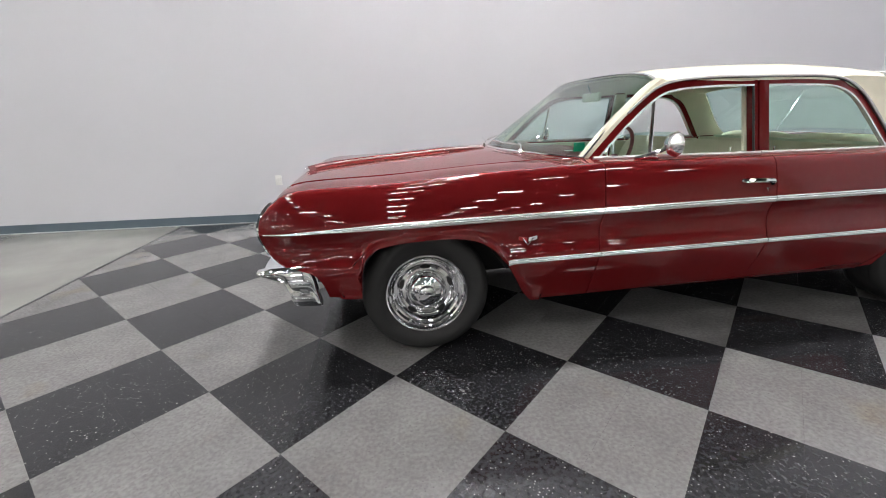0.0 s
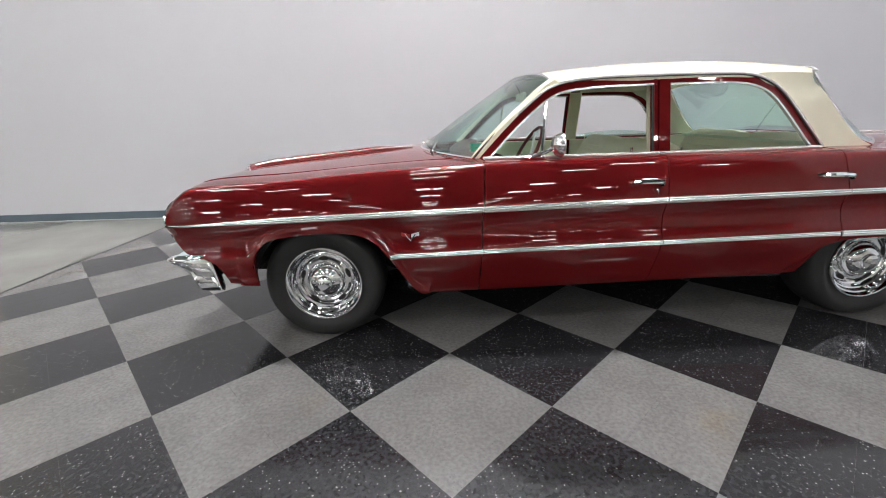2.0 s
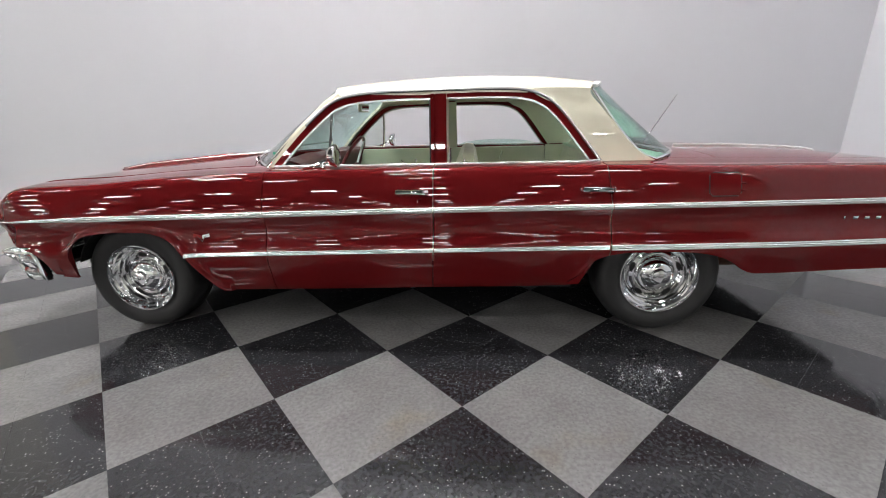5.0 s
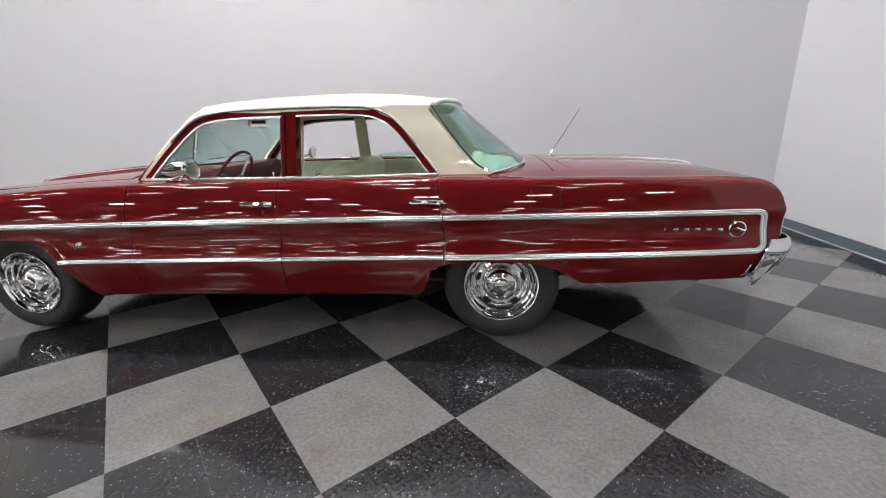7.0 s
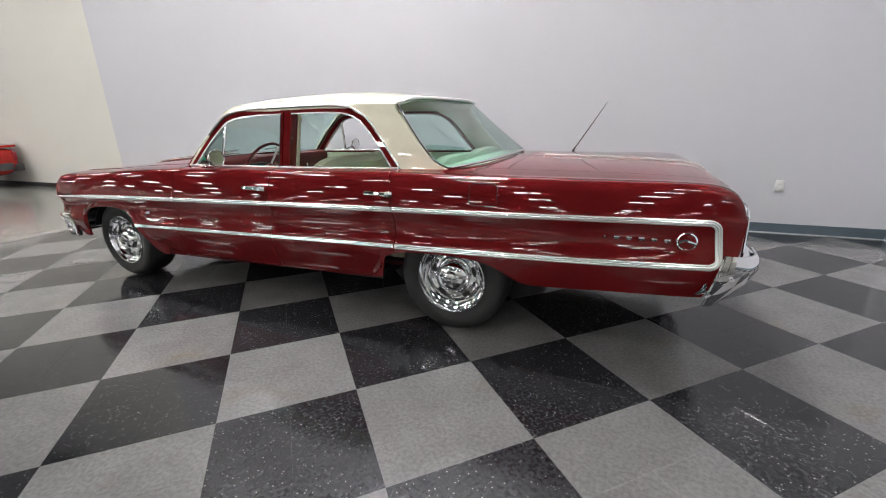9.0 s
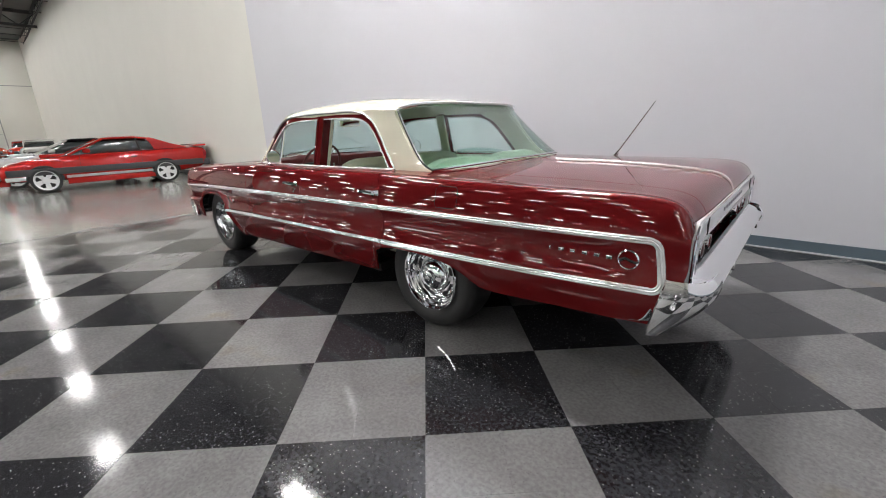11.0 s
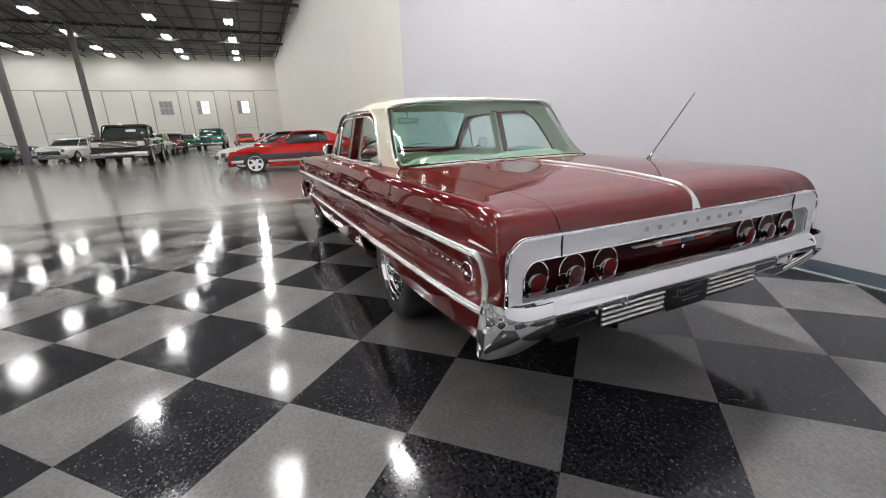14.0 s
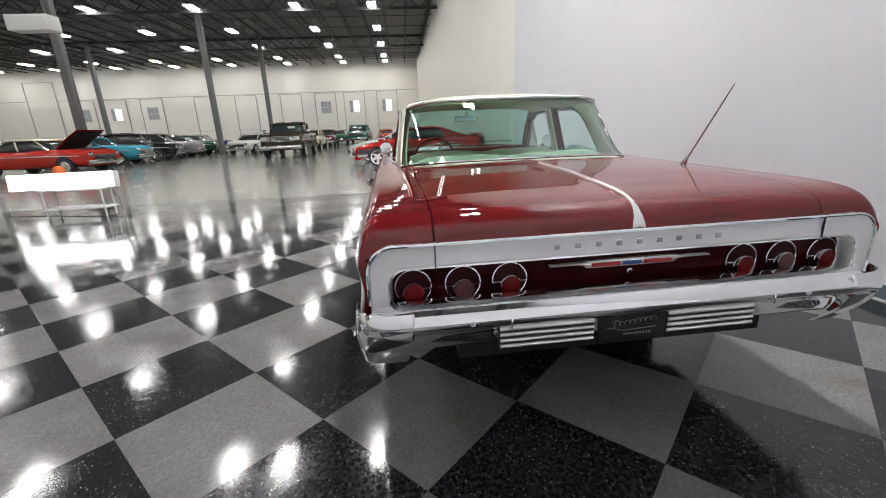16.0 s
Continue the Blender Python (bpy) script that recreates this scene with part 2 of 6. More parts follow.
# roof: deck, bar joists along the hall, trussed girders across it
slab("ceiling", (FAR_X - 0.2, SIDE_Y - 0.2, CEIL), (BACK_X + 0.2, WALL_Y + 0.2, CEIL + 0.2), M["deck"], "dark grey corrugated roof deck")


def add_bar(bm, a, b, w):
    a, b = Vector(a), Vector(b)
    d = (b - a).normalized()
    s = d.cross(Vector((0, 0, 1)) if abs(d.z) < 0.9 else Vector((1, 0, 0))).normalized() * w / 2
    u = s.cross(d).normalized() * w / 2
    r = [[bm.verts.new(p + i * s + j * u) for i, j in ((1, 1), (-1, 1), (-1, -1), (1, -1))] for p in (a, b)]
    for k in range(4):
        bm.faces.new((r[0][k], r[0][(k + 1) % 4], r[1][(k + 1) % 4], r[1][k]))


def repeat_mesh(parent, name, me, spots):
    """The same mesh hung at several places under one parent."""
    for p in spots:
        ob = new(name, me)
        ob.parent = parent
        ob.location = p


def bare_mesh(name, bm, material):
    me = bpy.data.meshes.new(name)
    bmesh.ops.recalc_face_normals(bm, faces=bm.faces)
    bm.to_mesh(me)
    bm.free()
    me.materials.append(material)
    return me


joists = tagged(new("roof_joists"), "dark painted steel bar joists under the roof", kind="structure")
bm = bmesh.new()
add_bar(bm, (FAR_X, 0, CEIL - 0.07), (BACK_X, 0, CEIL - 0.07), 0.11)
add_bar(bm, (FAR_X, 0, CEIL - 0.62), (BACK_X, 0, CEIL - 0.62), 0.075)
x, k = FAR_X, 0
while x < BACK_X - 1.0:
    add_bar(bm, (x, 0, CEIL - (0.62 if k % 2 else 0.07)), (x + 0.9, 0, CEIL - (0.07 if k % 2 else 0.62)), 0.022)
    x, k = x + 0.9, k + 1
repeat_mesh(joists, "bar_joist", bare_mesh("bar_joist", bm, M["steel_dark"]), [(0, 3.2 - 1.52 * k, 0) for k in range(33)])
bm = bmesh.new()
add_bar(bm, (0, SIDE_Y, CEIL - 0.6), (0, WALL_Y, CEIL - 0.6), 0.035)
repeat_mesh(joists, "bridging_bar", bare_mesh("bridging_bar", bm, M["steel_dark"]), [(x, 0, 0) for x in (-45.0, -42.0, -39.5, -33.6, -30.6, -27.6, -21.6, -18.6, -15.6, -9.6, -6.6, -3.6, 2.4, 5.4, 8.4)])
girders = tagged(new("roof_girders"), "dark painted steel trussed girders", kind="structure")
bm = bmesh.new()
for z in (CEIL - 0.1, CEIL - 0.9):
    add_bar(bm, (0, SIDE_Y, z), (0, WALL_Y, z), 0.16)
y, k = SIDE_Y, 0
while y < WALL_Y - 1.0:
    add_bar(bm, (0, y, CEIL - (0.9 if k % 2 else 0.1)), (0, y + 0.95, CEIL - (0.1 if k % 2 else 0.9)), 0.05)
    y, k = y + 0.95, k + 1
repeat_mesh(girders, "girder", bare_mesh("girder", bm, M["steel_dark"]), [(x, 0, 0) for x in (-36.6, -24.6, -12.6, -0.6, 11.4)])


def hall_column(x, y):
    c = tagged(new("hall_column"), "square grey painted steel hall column", "column", "hall columns", "structure")
    c.location = (x, y, 0)
    part("shaft", box((-0.16, -0.16, 0), (0.16, 0.16, CEIL - 0.05), 0.02), M["column"], c)
    part("base_plate", box((-0.32, -0.32, -0.004), (0.32, 0.32, 0.03)), M["column"], c)
    return c


for x, y in ((-35.4, -10.8), (-26.5, -11.8), (-17.5, -14.4), (-36.6, -25.4), (-26.5, -27.0), (-4.0, -13.0), (8.0, -13.0)):
    hall_column(x, y)


def high_bay(light="lamp"):
    """A hanging twin-panel lamp, lit on its underside."""
    c = tagged(new("high_bay_lamp"), "lit twin-panel white high bay lamp hanging from the roof", "ceiling lamp", "high bay lamps")
    part("housing", box((-0.68, -0.29, 0.02), (0.68, 0.29, 0.1), 0.015), M["lamp_body"], c)
    for s in (-0.225, 0.075):
        part("light_panel", box((-0.66, s, -0.005), (0.66, s + 0.15, 0.019)), M[light], c)
    for s in (-0.4, 0.4):
        part("hanger", tube([(s, 0, 0.1), (s, 0, CEIL - H)], 0.006, 6), M["lamp_body"], c)
    return c


first = high_bay()
LAMP_X = [-45.6] + [-47.9 + 5.9 * k for k in range(1, 11)]
LAMP_Y = (-0.5, -5.1, -11.1, -17.0, -22.9, -28.8, -34.7, -40.6)
spots = [(x, y) for x in LAMP_X for y in LAMP_Y if x < END_X or y < -4]
first.location = (*spots[0], H)
for x, y in spots[1:]:
    copy_thing(first, pose(x, y, H))


# the stronger lamps along the display wall
M["bay_light"] = emitter("lit_bay_lamp_panel", (1.0, 0.985, 1.0), 790.0)
ob = high_bay("bay_light")
ob.location = (-0.3, 2.4, H)
copy_thing(first, pose(-6.4, -3.5, H))
copy_thing(first, pose(-5.8, 2.8, H))

# ---- the sedan ----
def curve(*pts):
    """A smooth line through (x, y) points that does not overshoot."""
    xs, ys = np.array([p[0] for p in pts], float), np.array([p[1] for p in pts], float)
    h, d = np.diff(xs), np.diff(ys) / np.diff(xs)
    m = np.zeros(len(xs))
    m[0], m[-1] = d[0], d[-1]
    for i in range(1, len(xs) - 1):
        if d[i - 1] * d[i] > 0:
            w1, w2 = 2 * h[i] + h[i - 1], h[i] + 2 * h[i - 1]
            m[i] = (w1 + w2) / (w1 / d[i - 1] + w2 / d[i])

    def at(x):
        x = min(max(x, xs[0]), xs[-1])
        i = min(int(np.searchsorted(xs, x, "right")) - 1, len(h) - 1)
        t = (x - xs[i]) / h[i]
        return float((2 * t ** 3 - 3 * t ** 2 + 1) * ys[i] + (t ** 3 - 2 * t ** 2 + t) * h[i] * m[i] + (-2 * t ** 3 + 3 * t ** 2) * ys[i + 1] + (t ** 3 - t ** 2) * h[i] * m[i + 1])
    return at


def lerp(a, b, t):
    return a + (b - a) * t


def grid_faces(bm, rows):
    vs = [[bm.verts.new(p) for p in row] for row in rows]
    for r0, r1 in zip(vs, vs[1:]):
        for k in range(len(r0) - 1):
            bm.faces.new((r0[k], r0[k + 1], r1[k + 1], r1[k]))
    return vs


def shell(rows, off):
    """A sheet of points with a back side moved by off (a vector, or a thickness along the normals)."""
    bm = bmesh.new()
    front = grid_faces(bm, rows)
    if isinstance(off, float):
        bm.normal_update()
        back = [[bm.verts.new(v.co + v.normal * off) for v in r] for r in front]
    else:
        back = [[bm.verts.new(v.co + Vector(off)) for v in r] for r in front]
    for r0, r1 in zip(back, back[1:]):
        for k in range(len(r0) - 1):
            bm.faces.new((r0[k], r1[k], r1[k + 1], r0[k + 1]))
    n, w = len(front), len(front[0])
    edge = [(0, k) for k in range(w)] + [(i, w - 1) for i in range(1, n)] + [(n - 1, k) for k in range(w - 2, -1, -1)] + [(i, 0) for i in range(n - 2, 0, -1)]
    for (i, j), (p, q) in zip(edge, edge[1:] + edge[:1]):
        bm.faces.new((front[i][j], back[i][j], back[p][q], front[p][q]))
    return bm


def sharp(ob, deg=35):
    """Smooth shading broken at edges sharper than deg."""
    me = ob.data
    bm = bmesh.new()
    bm.from_mesh(me)
    for e in bm.edges:
        e.smooth = not (len(e.link_faces) == 2 and e.calc_face_angle(0) > radians(deg))
    for f in bm.faces:
        f.smooth = True
    bm.to_mesh(me)
    bm.free()
    return ob


def piece(name, bm, material, parent, label="", deg=35):
    return sharp(part(name, bm, material, parent, label), deg)


def car_paint(name, color, coat=1.0):
    m = mat(name, color, 0.4, 0.0, coat, 0.0)
    t, n, l, b = nodes_of(m)
    b.inputs["Coat Roughness"].default_value = 0.02
    a = noise_node(m, 2.5, 4)
    ramp(m, a.outputs["Fac"], [(0.3, tuple(c * 0.93 for c in color)), (0.7, tuple(c * 1.07 for c in color))], "Base Color")
    return m


def glass_mat(name, tint, gloss=0.05):
    """Thin glass: a clear tint with a mirror sheen that grows towards a glancing view, alike from both sides."""
    m = bpy.data.materials.new(name)
    m.use_nodes = True
    t = m.node_tree
    t.nodes.clear()
    out, mix = t.nodes.new("ShaderNodeOutputMaterial"), t.nodes.new("ShaderNodeMixShader")
    tr, gl, lw = t.nodes.new("ShaderNodeBsdfTransparent"), t.nodes.new("ShaderNodeBsdfGlossy"), t.nodes.new("ShaderNodeLayerWeight")
    p, k = t.nodes.new("ShaderNodeMath"), t.nodes.new("ShaderNodeMath")
    p.operation, k.operation = "POWER", "MULTIPLY_ADD"
    lw.inputs["Blend"].default_value = 0.5
    p.inputs[1].default_value = 4.5
    k.inputs[1].default_value, k.inputs[2].default_value = 0.85, gloss
    tr.inputs[0].default_value = (*tint, 1)
    gl.inputs["Roughness"].default_value = 0.0
    t.links.new(lw.outputs["Facing"], p.inputs[0])
    t.links.new(p.outputs[0], k.inputs[0])
    t.links.new(k.outputs[0], mix.inputs[0])
    t.links.new(tr.outputs[0], mix.inputs[1])
    t.links.new(gl.outputs[0], mix.inputs[2])
    t.links.new(mix.outputs[0], out.inputs[0])
    return m


M["maroon"] = car_paint("maroon_car_paint", (0.124, 0.0074, 0.0084), 1.0)
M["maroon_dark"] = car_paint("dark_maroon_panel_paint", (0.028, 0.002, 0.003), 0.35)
M["cream"] = car_paint("cream_car_paint", (0.80, 0.765, 0.61))
M["rubber"] = painted("tyre_rubber", (0.022, 0.022, 0.022), 0.55, 0.15, 6, 120, 0.1)
M["black"] = mat("underbody_black", (0.008, 0.008, 0.008), 0.7)
M["satin"] = mat("brushed_silver_trim", (0.78, 0.785, 0.79), 0.40, 0.3)
M["stainless"] = mat("polished_stainless_trim", (0.93, 0.93, 0.91), 0.27, 0.7)
M["glass_side"] = glass_mat("clear_side_glass", (0.94, 0.975, 0.955))
M["glass_screen"] = glass_mat("green_tinted_glass", (0.80, 0.91, 0.885), 0.06)
M["vinyl"] = painted("pale_green_cream_vinyl", (0.68, 0.68, 0.52), 0.42, 0.05, 4, 200, 0.08)
M["vinyl_green"] = painted("pale_green_parcel_trim", (0.60, 0.70, 0.55), 0.5, 0.04, 4, 200, 0.08)
M["headliner"] = painted("cream_headliner", (0.70, 0.68, 0.53), 0.75, 0.04, 4, 300, 0.1)
M["dash"] = painted("maroon_dashboard", (0.11, 0.012, 0.014), 0.3, 0.06, 5)
M["carpet"] = painted("dark_maroon_carpet", (0.05, 0.01, 0.012), 0.95, 0.2, 30)
M["lens_red"] = mat("red_lamp_lens", (0.20, 0.004, 0.008), 0.12, 0, 0.6)
M["lens_clear"] = mat("frosted_lamp_lens", (0.085, 0.03, 0.03), 0.3, 0, 0.0, 0.25)
M["red_enamel"] = mat("red_enamel", (0.35, 0.02, 0.02), 0.3)
M["blue_enamel"] = mat("blue_enamel", (0.02, 0.06, 0.22), 0.3)
M["seal"] = mat("black_rubber_seal", (0.012, 0.012, 0.012), 0.5)
M["paper_green"] = painted("green_card", (0.0, 0.33, 0.19), 0.6)
M["paper_white"] = painted("white_card", (0.75, 0.75, 0.75), 0.6)
M["name_grey"] = mat("dull_letter_metal", (0.42, 0.42, 0.44), 0.3, 0.8)
M["plate"] = mat("black_plate", (0.008, 0.008, 0.008), 0.55)

# the lines of the body, front at -x, in metres from the middle of the wheelbase
roll = curve((2.6, 0), (2.72, 0.004), (2.785, 0.012), (2.825, 0.025), (2.852, 0.044), (2.872, 0.070), (2.886, 0.102), (2.893, 0.135))
shoulder = curve((-2.30, 0.76), (-2.26, 0.81), (-2.215, 0.845), (-2.17, 0.875), (-2.1, 0.89), (-1.7, 0.905), (-1.22, 0.937), (-0.78, 0.954), (-0.5, 0.96), (0.3, 0.963), (1.1, 0.962), (1.6, 0.952), (2.1, 0.946), (2.6, 0.941), (2.9, 0.938))


def half_width(x):
    """The plan of the side: a long shallow bow that tucks in at nose and tail."""
    return 0.958 - 0.002 * (x - 0.3) ** 2 - 0.055 * max(0.0, (-2.1 - x) / 0.2) ** 2.5 - 0.013 * max(0.0, (x - 2.6) / 0.3) ** 2


trim_up = curve((-2.29, 0.700), (-1.9, 0.712), (-0.7, 0.735), (0.28, 0.750), (1.19, 0.758), (2.0, 0.765), (2.78, 0.777))
trim_low = curve((-2.27, 0.50), (-1.154, 0.506), (-0.67, 0.515), (0.27, 0.529), (1.2, 0.541), (2.05, 0.551), (2.78, 0.574))
form = curve((-0.27, -0.085), (-0.24, -0.058), (-0.15, -0.022), (-0.06, 0.01), (0, 0.022), (0.14, 0.017), (0.32, 0.0), (0.6, -0.010), (0.85, 0.006), (1.0, 0.020), (1.05, 0.0105), (1.10, -0.002), (1.15, -0.018), (1.20, -0.036), (1.24, -0.052))
edge_roll = curve((0.0, -0.040), (0.0015, -0.028), (0.005, -0.018), (0.012, -0.009), (0.024, -0.003), (0.045, 0.0), (0.1, 0.0))
sill = curve((-2.275, 0.40), (-2.0, 0.376), (-1.856, 0.362), (-1.852, 0.39), (-1.846, 0.49), (-1.82, 0.568), (-1.76, 0.61), (-1.66, 0.628), (-1.5, 0.638), (-1.373, 0.634), (-1.29, 0.616), (-1.224, 0.580), (-1.16, 0.513), (-1.12, 0.45),
             (-1.031, 0.30), (-0.99, 0.263), (-0.6, 0.266), (0.29, 0.281), (1.02, 0.296), (1.055, 0.302), (1.07, 0.36), (1.09, 0.42), (1.13, 0.470), (1.20, 0.498), (1.30, 0.512), (1.5, 0.516), (1.64, 0.507), (1.75, 0.485), (1.83, 0.448), (1.91, 0.395), (1.97, 0.372), (2.4, 0.392), (2.78, 0.412), (2.9, 0.43))
nose = curve((0.3, -2.0), (0.45, -2.03), (0.5, -2.06), (0.53, -2.12), (0.545, -2.19), (0.585, -2.25), (0.632, -2.283), (0.69, -2.296), (0.74, -2.294), (0.80, -2.27), (0.85, -2.22), (0.9, -2.16))
tail = curve((0.4, 2.775), (0.55, 2.835), (0.63, 2.885), (0.68, 2.893), (0.9, 2.893))
arch_f = curve((0, 0.026), (0.02, 0.022), (0.05, 0.006), (0.09, 0.0))


def top_at(x):
    return shoulder(x) - roll(x)


def side_y(x, z):
    """The distance of the body's side from the middle line."""
    u, w = trim_up(x), trim_low(x)
    q = z - w if z < w else (z - w) / (u - w) if z < u else 1 + z - u
    f = form(q)
    if 0 < q < 1 and x > 2.5:
        k = min(1, (x - 2.5) / 0.3)
        f = lerp(f, 0.018, 0.6 * k * k * (3 - 2 * k))
    y = half_width(x) + f + edge_roll(max(top_at(x) - z, 0))
    if -1.95 < x < -0.95 or 1.05 < x < 1.95:
        y += arch_f(max(z - sill(x), 0)) * (0.8 if x < 0 else 0.35)
    return y


V_STEPS = [k / 10 for k in (0, 0.4, 1, 2, 3, 4, 5, 6, 7, 8, 9, 10)] + [1 + k / 12 for k in range(1, 13)] + [2 + k / 8 for k in range(1, 7)] + [2.82, 2.88, 2.92, 2.95, 2.97, 2.985, 2.993, 3.0]


def level(x, v):
    """The height of a line of the side: 0 sill, 1 lower moulding, 2 upper moulding, 3 shoulder."""
    lines = [sill(x), max(trim_low(x), sill(x) + 0.03), trim_up(x), top_at(x)]
    k = min(int(v), 2)
    return lerp(lines[k], lines[k + 1], v - k)


def side_panel(s, xs, left, right, gap=0.0025):
    """One outer panel of a side: xs are the stations as shares of its length."""
    rows = []
    for u in xs:
        col = []
        for v in V_STEPS:
            z = 0.7
            for _ in range(4):
                x = lerp(left(z) + gap, right(z) - gap, u)
                z = level(x, v)
            col.append((x, s * side_y(x, z), z))
        rows.append(col)
    return shell(rows, (0, -s * 0.012, -0.001))


def even(n):
    return [i / n for i in range(n + 1)]


def stations(lo, hi, extra, n):
    """Even shares of lo..hi with more of them between the given places."""
    a = {lerp(lo, hi, i / n) for i in range(n + 1)}
    for p, q, k in extra:
        a |= {lerp(p, q, i / k) for i in range(k + 1)}
    return [(x - lo) / (hi - lo) for x in sorted(a) if lo <= x <= hi]


joint_a = curve((0.3, -0.683), (0.98, -0.650))
joint_b = curve((0.3, 0.245), (0.55, 0.260), (0.98, 0.270))
joint_c = curve((0.28, 1.02), (0.36, 1.07), (0.42, 1.11), (0.50, 1.19), (0.56, 1.197), (0.98, 1.158))


def strip(s, path, half, thick, seg=6, taper=False):
    """A bright moulding laid along a path of (x, z) on the side."""
    rows = []
    pts = [Vector((x, z)) for x, z in path]
    for i, p in enumerate(pts):
        d = (pts[min(i + 1, len(pts) - 1)] - pts[max(i - 1, 0)]).normalized()
        n = Vector((-d.y, d.x))
        row = []
        for k in range(seg + 1):
            a = lerp(-1, 1, k / seg)
            q = p + n * half * a * (min(1, 0.12 + 2.6 * i / len(pts)) if taper else 1)
            lift = thick * (1 - 0.45 * a * a) - (0.003 if 0.3 < abs(a) < 0.4 else 0)
            row.append((q.x, s * (side_y(q.x, q.y) + lift), q.y))
        rows.append(row)
    return shell(rows, (0, -s * (thick + 0.006), 0))


def belt_y(z, x):
    """The leaning, slightly bowed plane of the side windows."""
    return 0.811 - 0.24 * (z - 0.966) - 0.048 * ((x - 0.35) / 1.05) ** 2


def side_frame(s, outer, inner, thick, y_off=0.0):
    """A frame between two lines of (x, z) on the leaning plane of the side windows."""
    rows = [[(x, s * (belt_y(z, x) + y_off), z) for x, z in line] for line in (outer, inner)]
    return shell(rows, (0, -s * thick, 0))


def resample(line, n):
    p = [Vector(q) for q in line]
    d = [0.0]
    for a, b in zip(p, p[1:]):
        d.append(d[-1] + (b - a).length)
    fx, fz = curve(*[(t, q.x) for t, q in zip(d, p)]), curve(*[(t, q.y) for t, q in zip(d, p)])
    return [(fx(d[-1] * i / n), fz(d[-1] * i / n)) for i in range(n + 1)]


def inset(line, w):
    """The line moved to its right by w."""
    out = []
    for i, p in enumerate(line):
        a, b = Vector(line[max(i - 1, 0)]), Vector(line[min(i + 1, len(line) - 1)])
        d = (b - a).normalized()
        out.append((p[0] + d.y * w, p[1] - d.x * w))
    return out


FRONT_ARCH = resample([(-0.665, 0.966), (-0.568, 1.066), (-0.466, 1.166), (-0.366, 1.25), (-0.30, 1.297), (-0.22, 1.326), (-0.1, 1.341), (0.1, 1.348), (0.262, 1.348)], 28)
REAR_ARCH = resample([(0.338, 1.348), (0.55, 1.347), (0.70, 1.342), (0.79, 1.327), (0.87, 1.293), (0.94, 1.235), (1.0, 1.165), (1.07, 1.075), (1.155, 0.966)], 28)
roof_mid = curve((-0.42, 1.398), (-0.37, 1.407), (-0.3, 1.416), (-0.1, 1.436), (0.2, 1.452), (0.5, 1.457), (0.8, 1.446), (1.05, 1.420), (1.23, 1.392))
roof_drop = curve((0, 0), (0.2, 0.002), (0.42, 0.011), (0.56, 0.027), (0.65, 0.052), (0.695, 0.080), (0.725, 0.106))


def roof_z(x, y):
    k = 0.70 + 0.30 * min(1, max(0, (x + 0.4) / 0.5)) - 0.36 * min(1, max(0, (x - 0.75) / 0.45))
    return roof_mid(x) - roof_drop(abs(y)) * k


def roof_w(x):
    """How much narrower the roof is than at its widest."""
    return 1 - 0.045 * ((x - 0.4) / 0.8) ** 2


def roof_front(y):
    return -0.372 + 0.092 * (y / 0.71) ** 2


def roof_back(y):
    return 1.225 - 0.118 * abs(y / 0.71) ** 3.6


car = tagged(new("sedan"), "maroon four-door classic sedan with a cream roof and chrome trim", "car")
car.matrix_world = pose(0.3972, 1.5565, 0, 0, 0, 1.6)

Y_ROOF = [0, 0.1, 0.2, 0.3, 0.4, 0.48, 0.55, 0.6, 0.635, 0.665, 0.69, 0.71, 0.725]
ys = [-y for y in reversed(Y_ROOF[1:])] + Y_ROOF
rows = [[(lerp(roof_front(y), roof_back(y), u), y * roof_w(lerp(roof_front(y), roof_back(y), u)), roof_z(lerp(roof_front(y), roof_back(y), u), y)) for y in ys] for u in even(36)]
roof = piece("roof", shell(rows, (0, 0, -0.016)), M["cream"], car, "glossy cream roof panel")
rows = [[(lerp(roof_front(y) + 0.03, roof_back(y) - 0.03, u), y * 0.97, roof_z(lerp(roof_front(y) + 0.03, roof_back(y) - 0.03, u), y) - 0.035) for y in [q * 0.97 for q in ys]] for u in even(20)]
piece("headliner", shell(rows, (0, 0, 0.01)), M["headliner"], roof, "cream cloth headliner")


def hood_z(x, y):
    a = abs(y)
    z = lerp(shoulder(x) + 0.012, curve((-2.2, 0.872), (-2.0, 0.902), (-1.5, 0.944), (-0.93, 0.985))(x), 1 - min(1, a / 0.74) ** 2)
    return z + 0.03 * math.exp(-(a / 0.06) ** 6) * min(1, max(0, (-0.9 - x) / 0.3)) + 0.004


deck_mid = curve((1.4, 0.985), (1.7, 0.990), (1.9, 0.983), (2.3, 0.973), (2.55, 0.959), (2.7, 0.949), (2.9, 0.939))


def deck_z(x, y):
    a = min(1, abs(y) / 0.84)
    mid = deck_mid(x)
    return lerp(mid, shoulder(x) + 0.001, a ** 3.4) - roll(x) * (0.76 + 0.24 * a ** 6) + 0.004 * math.exp(-(y / 0.03) ** 2)


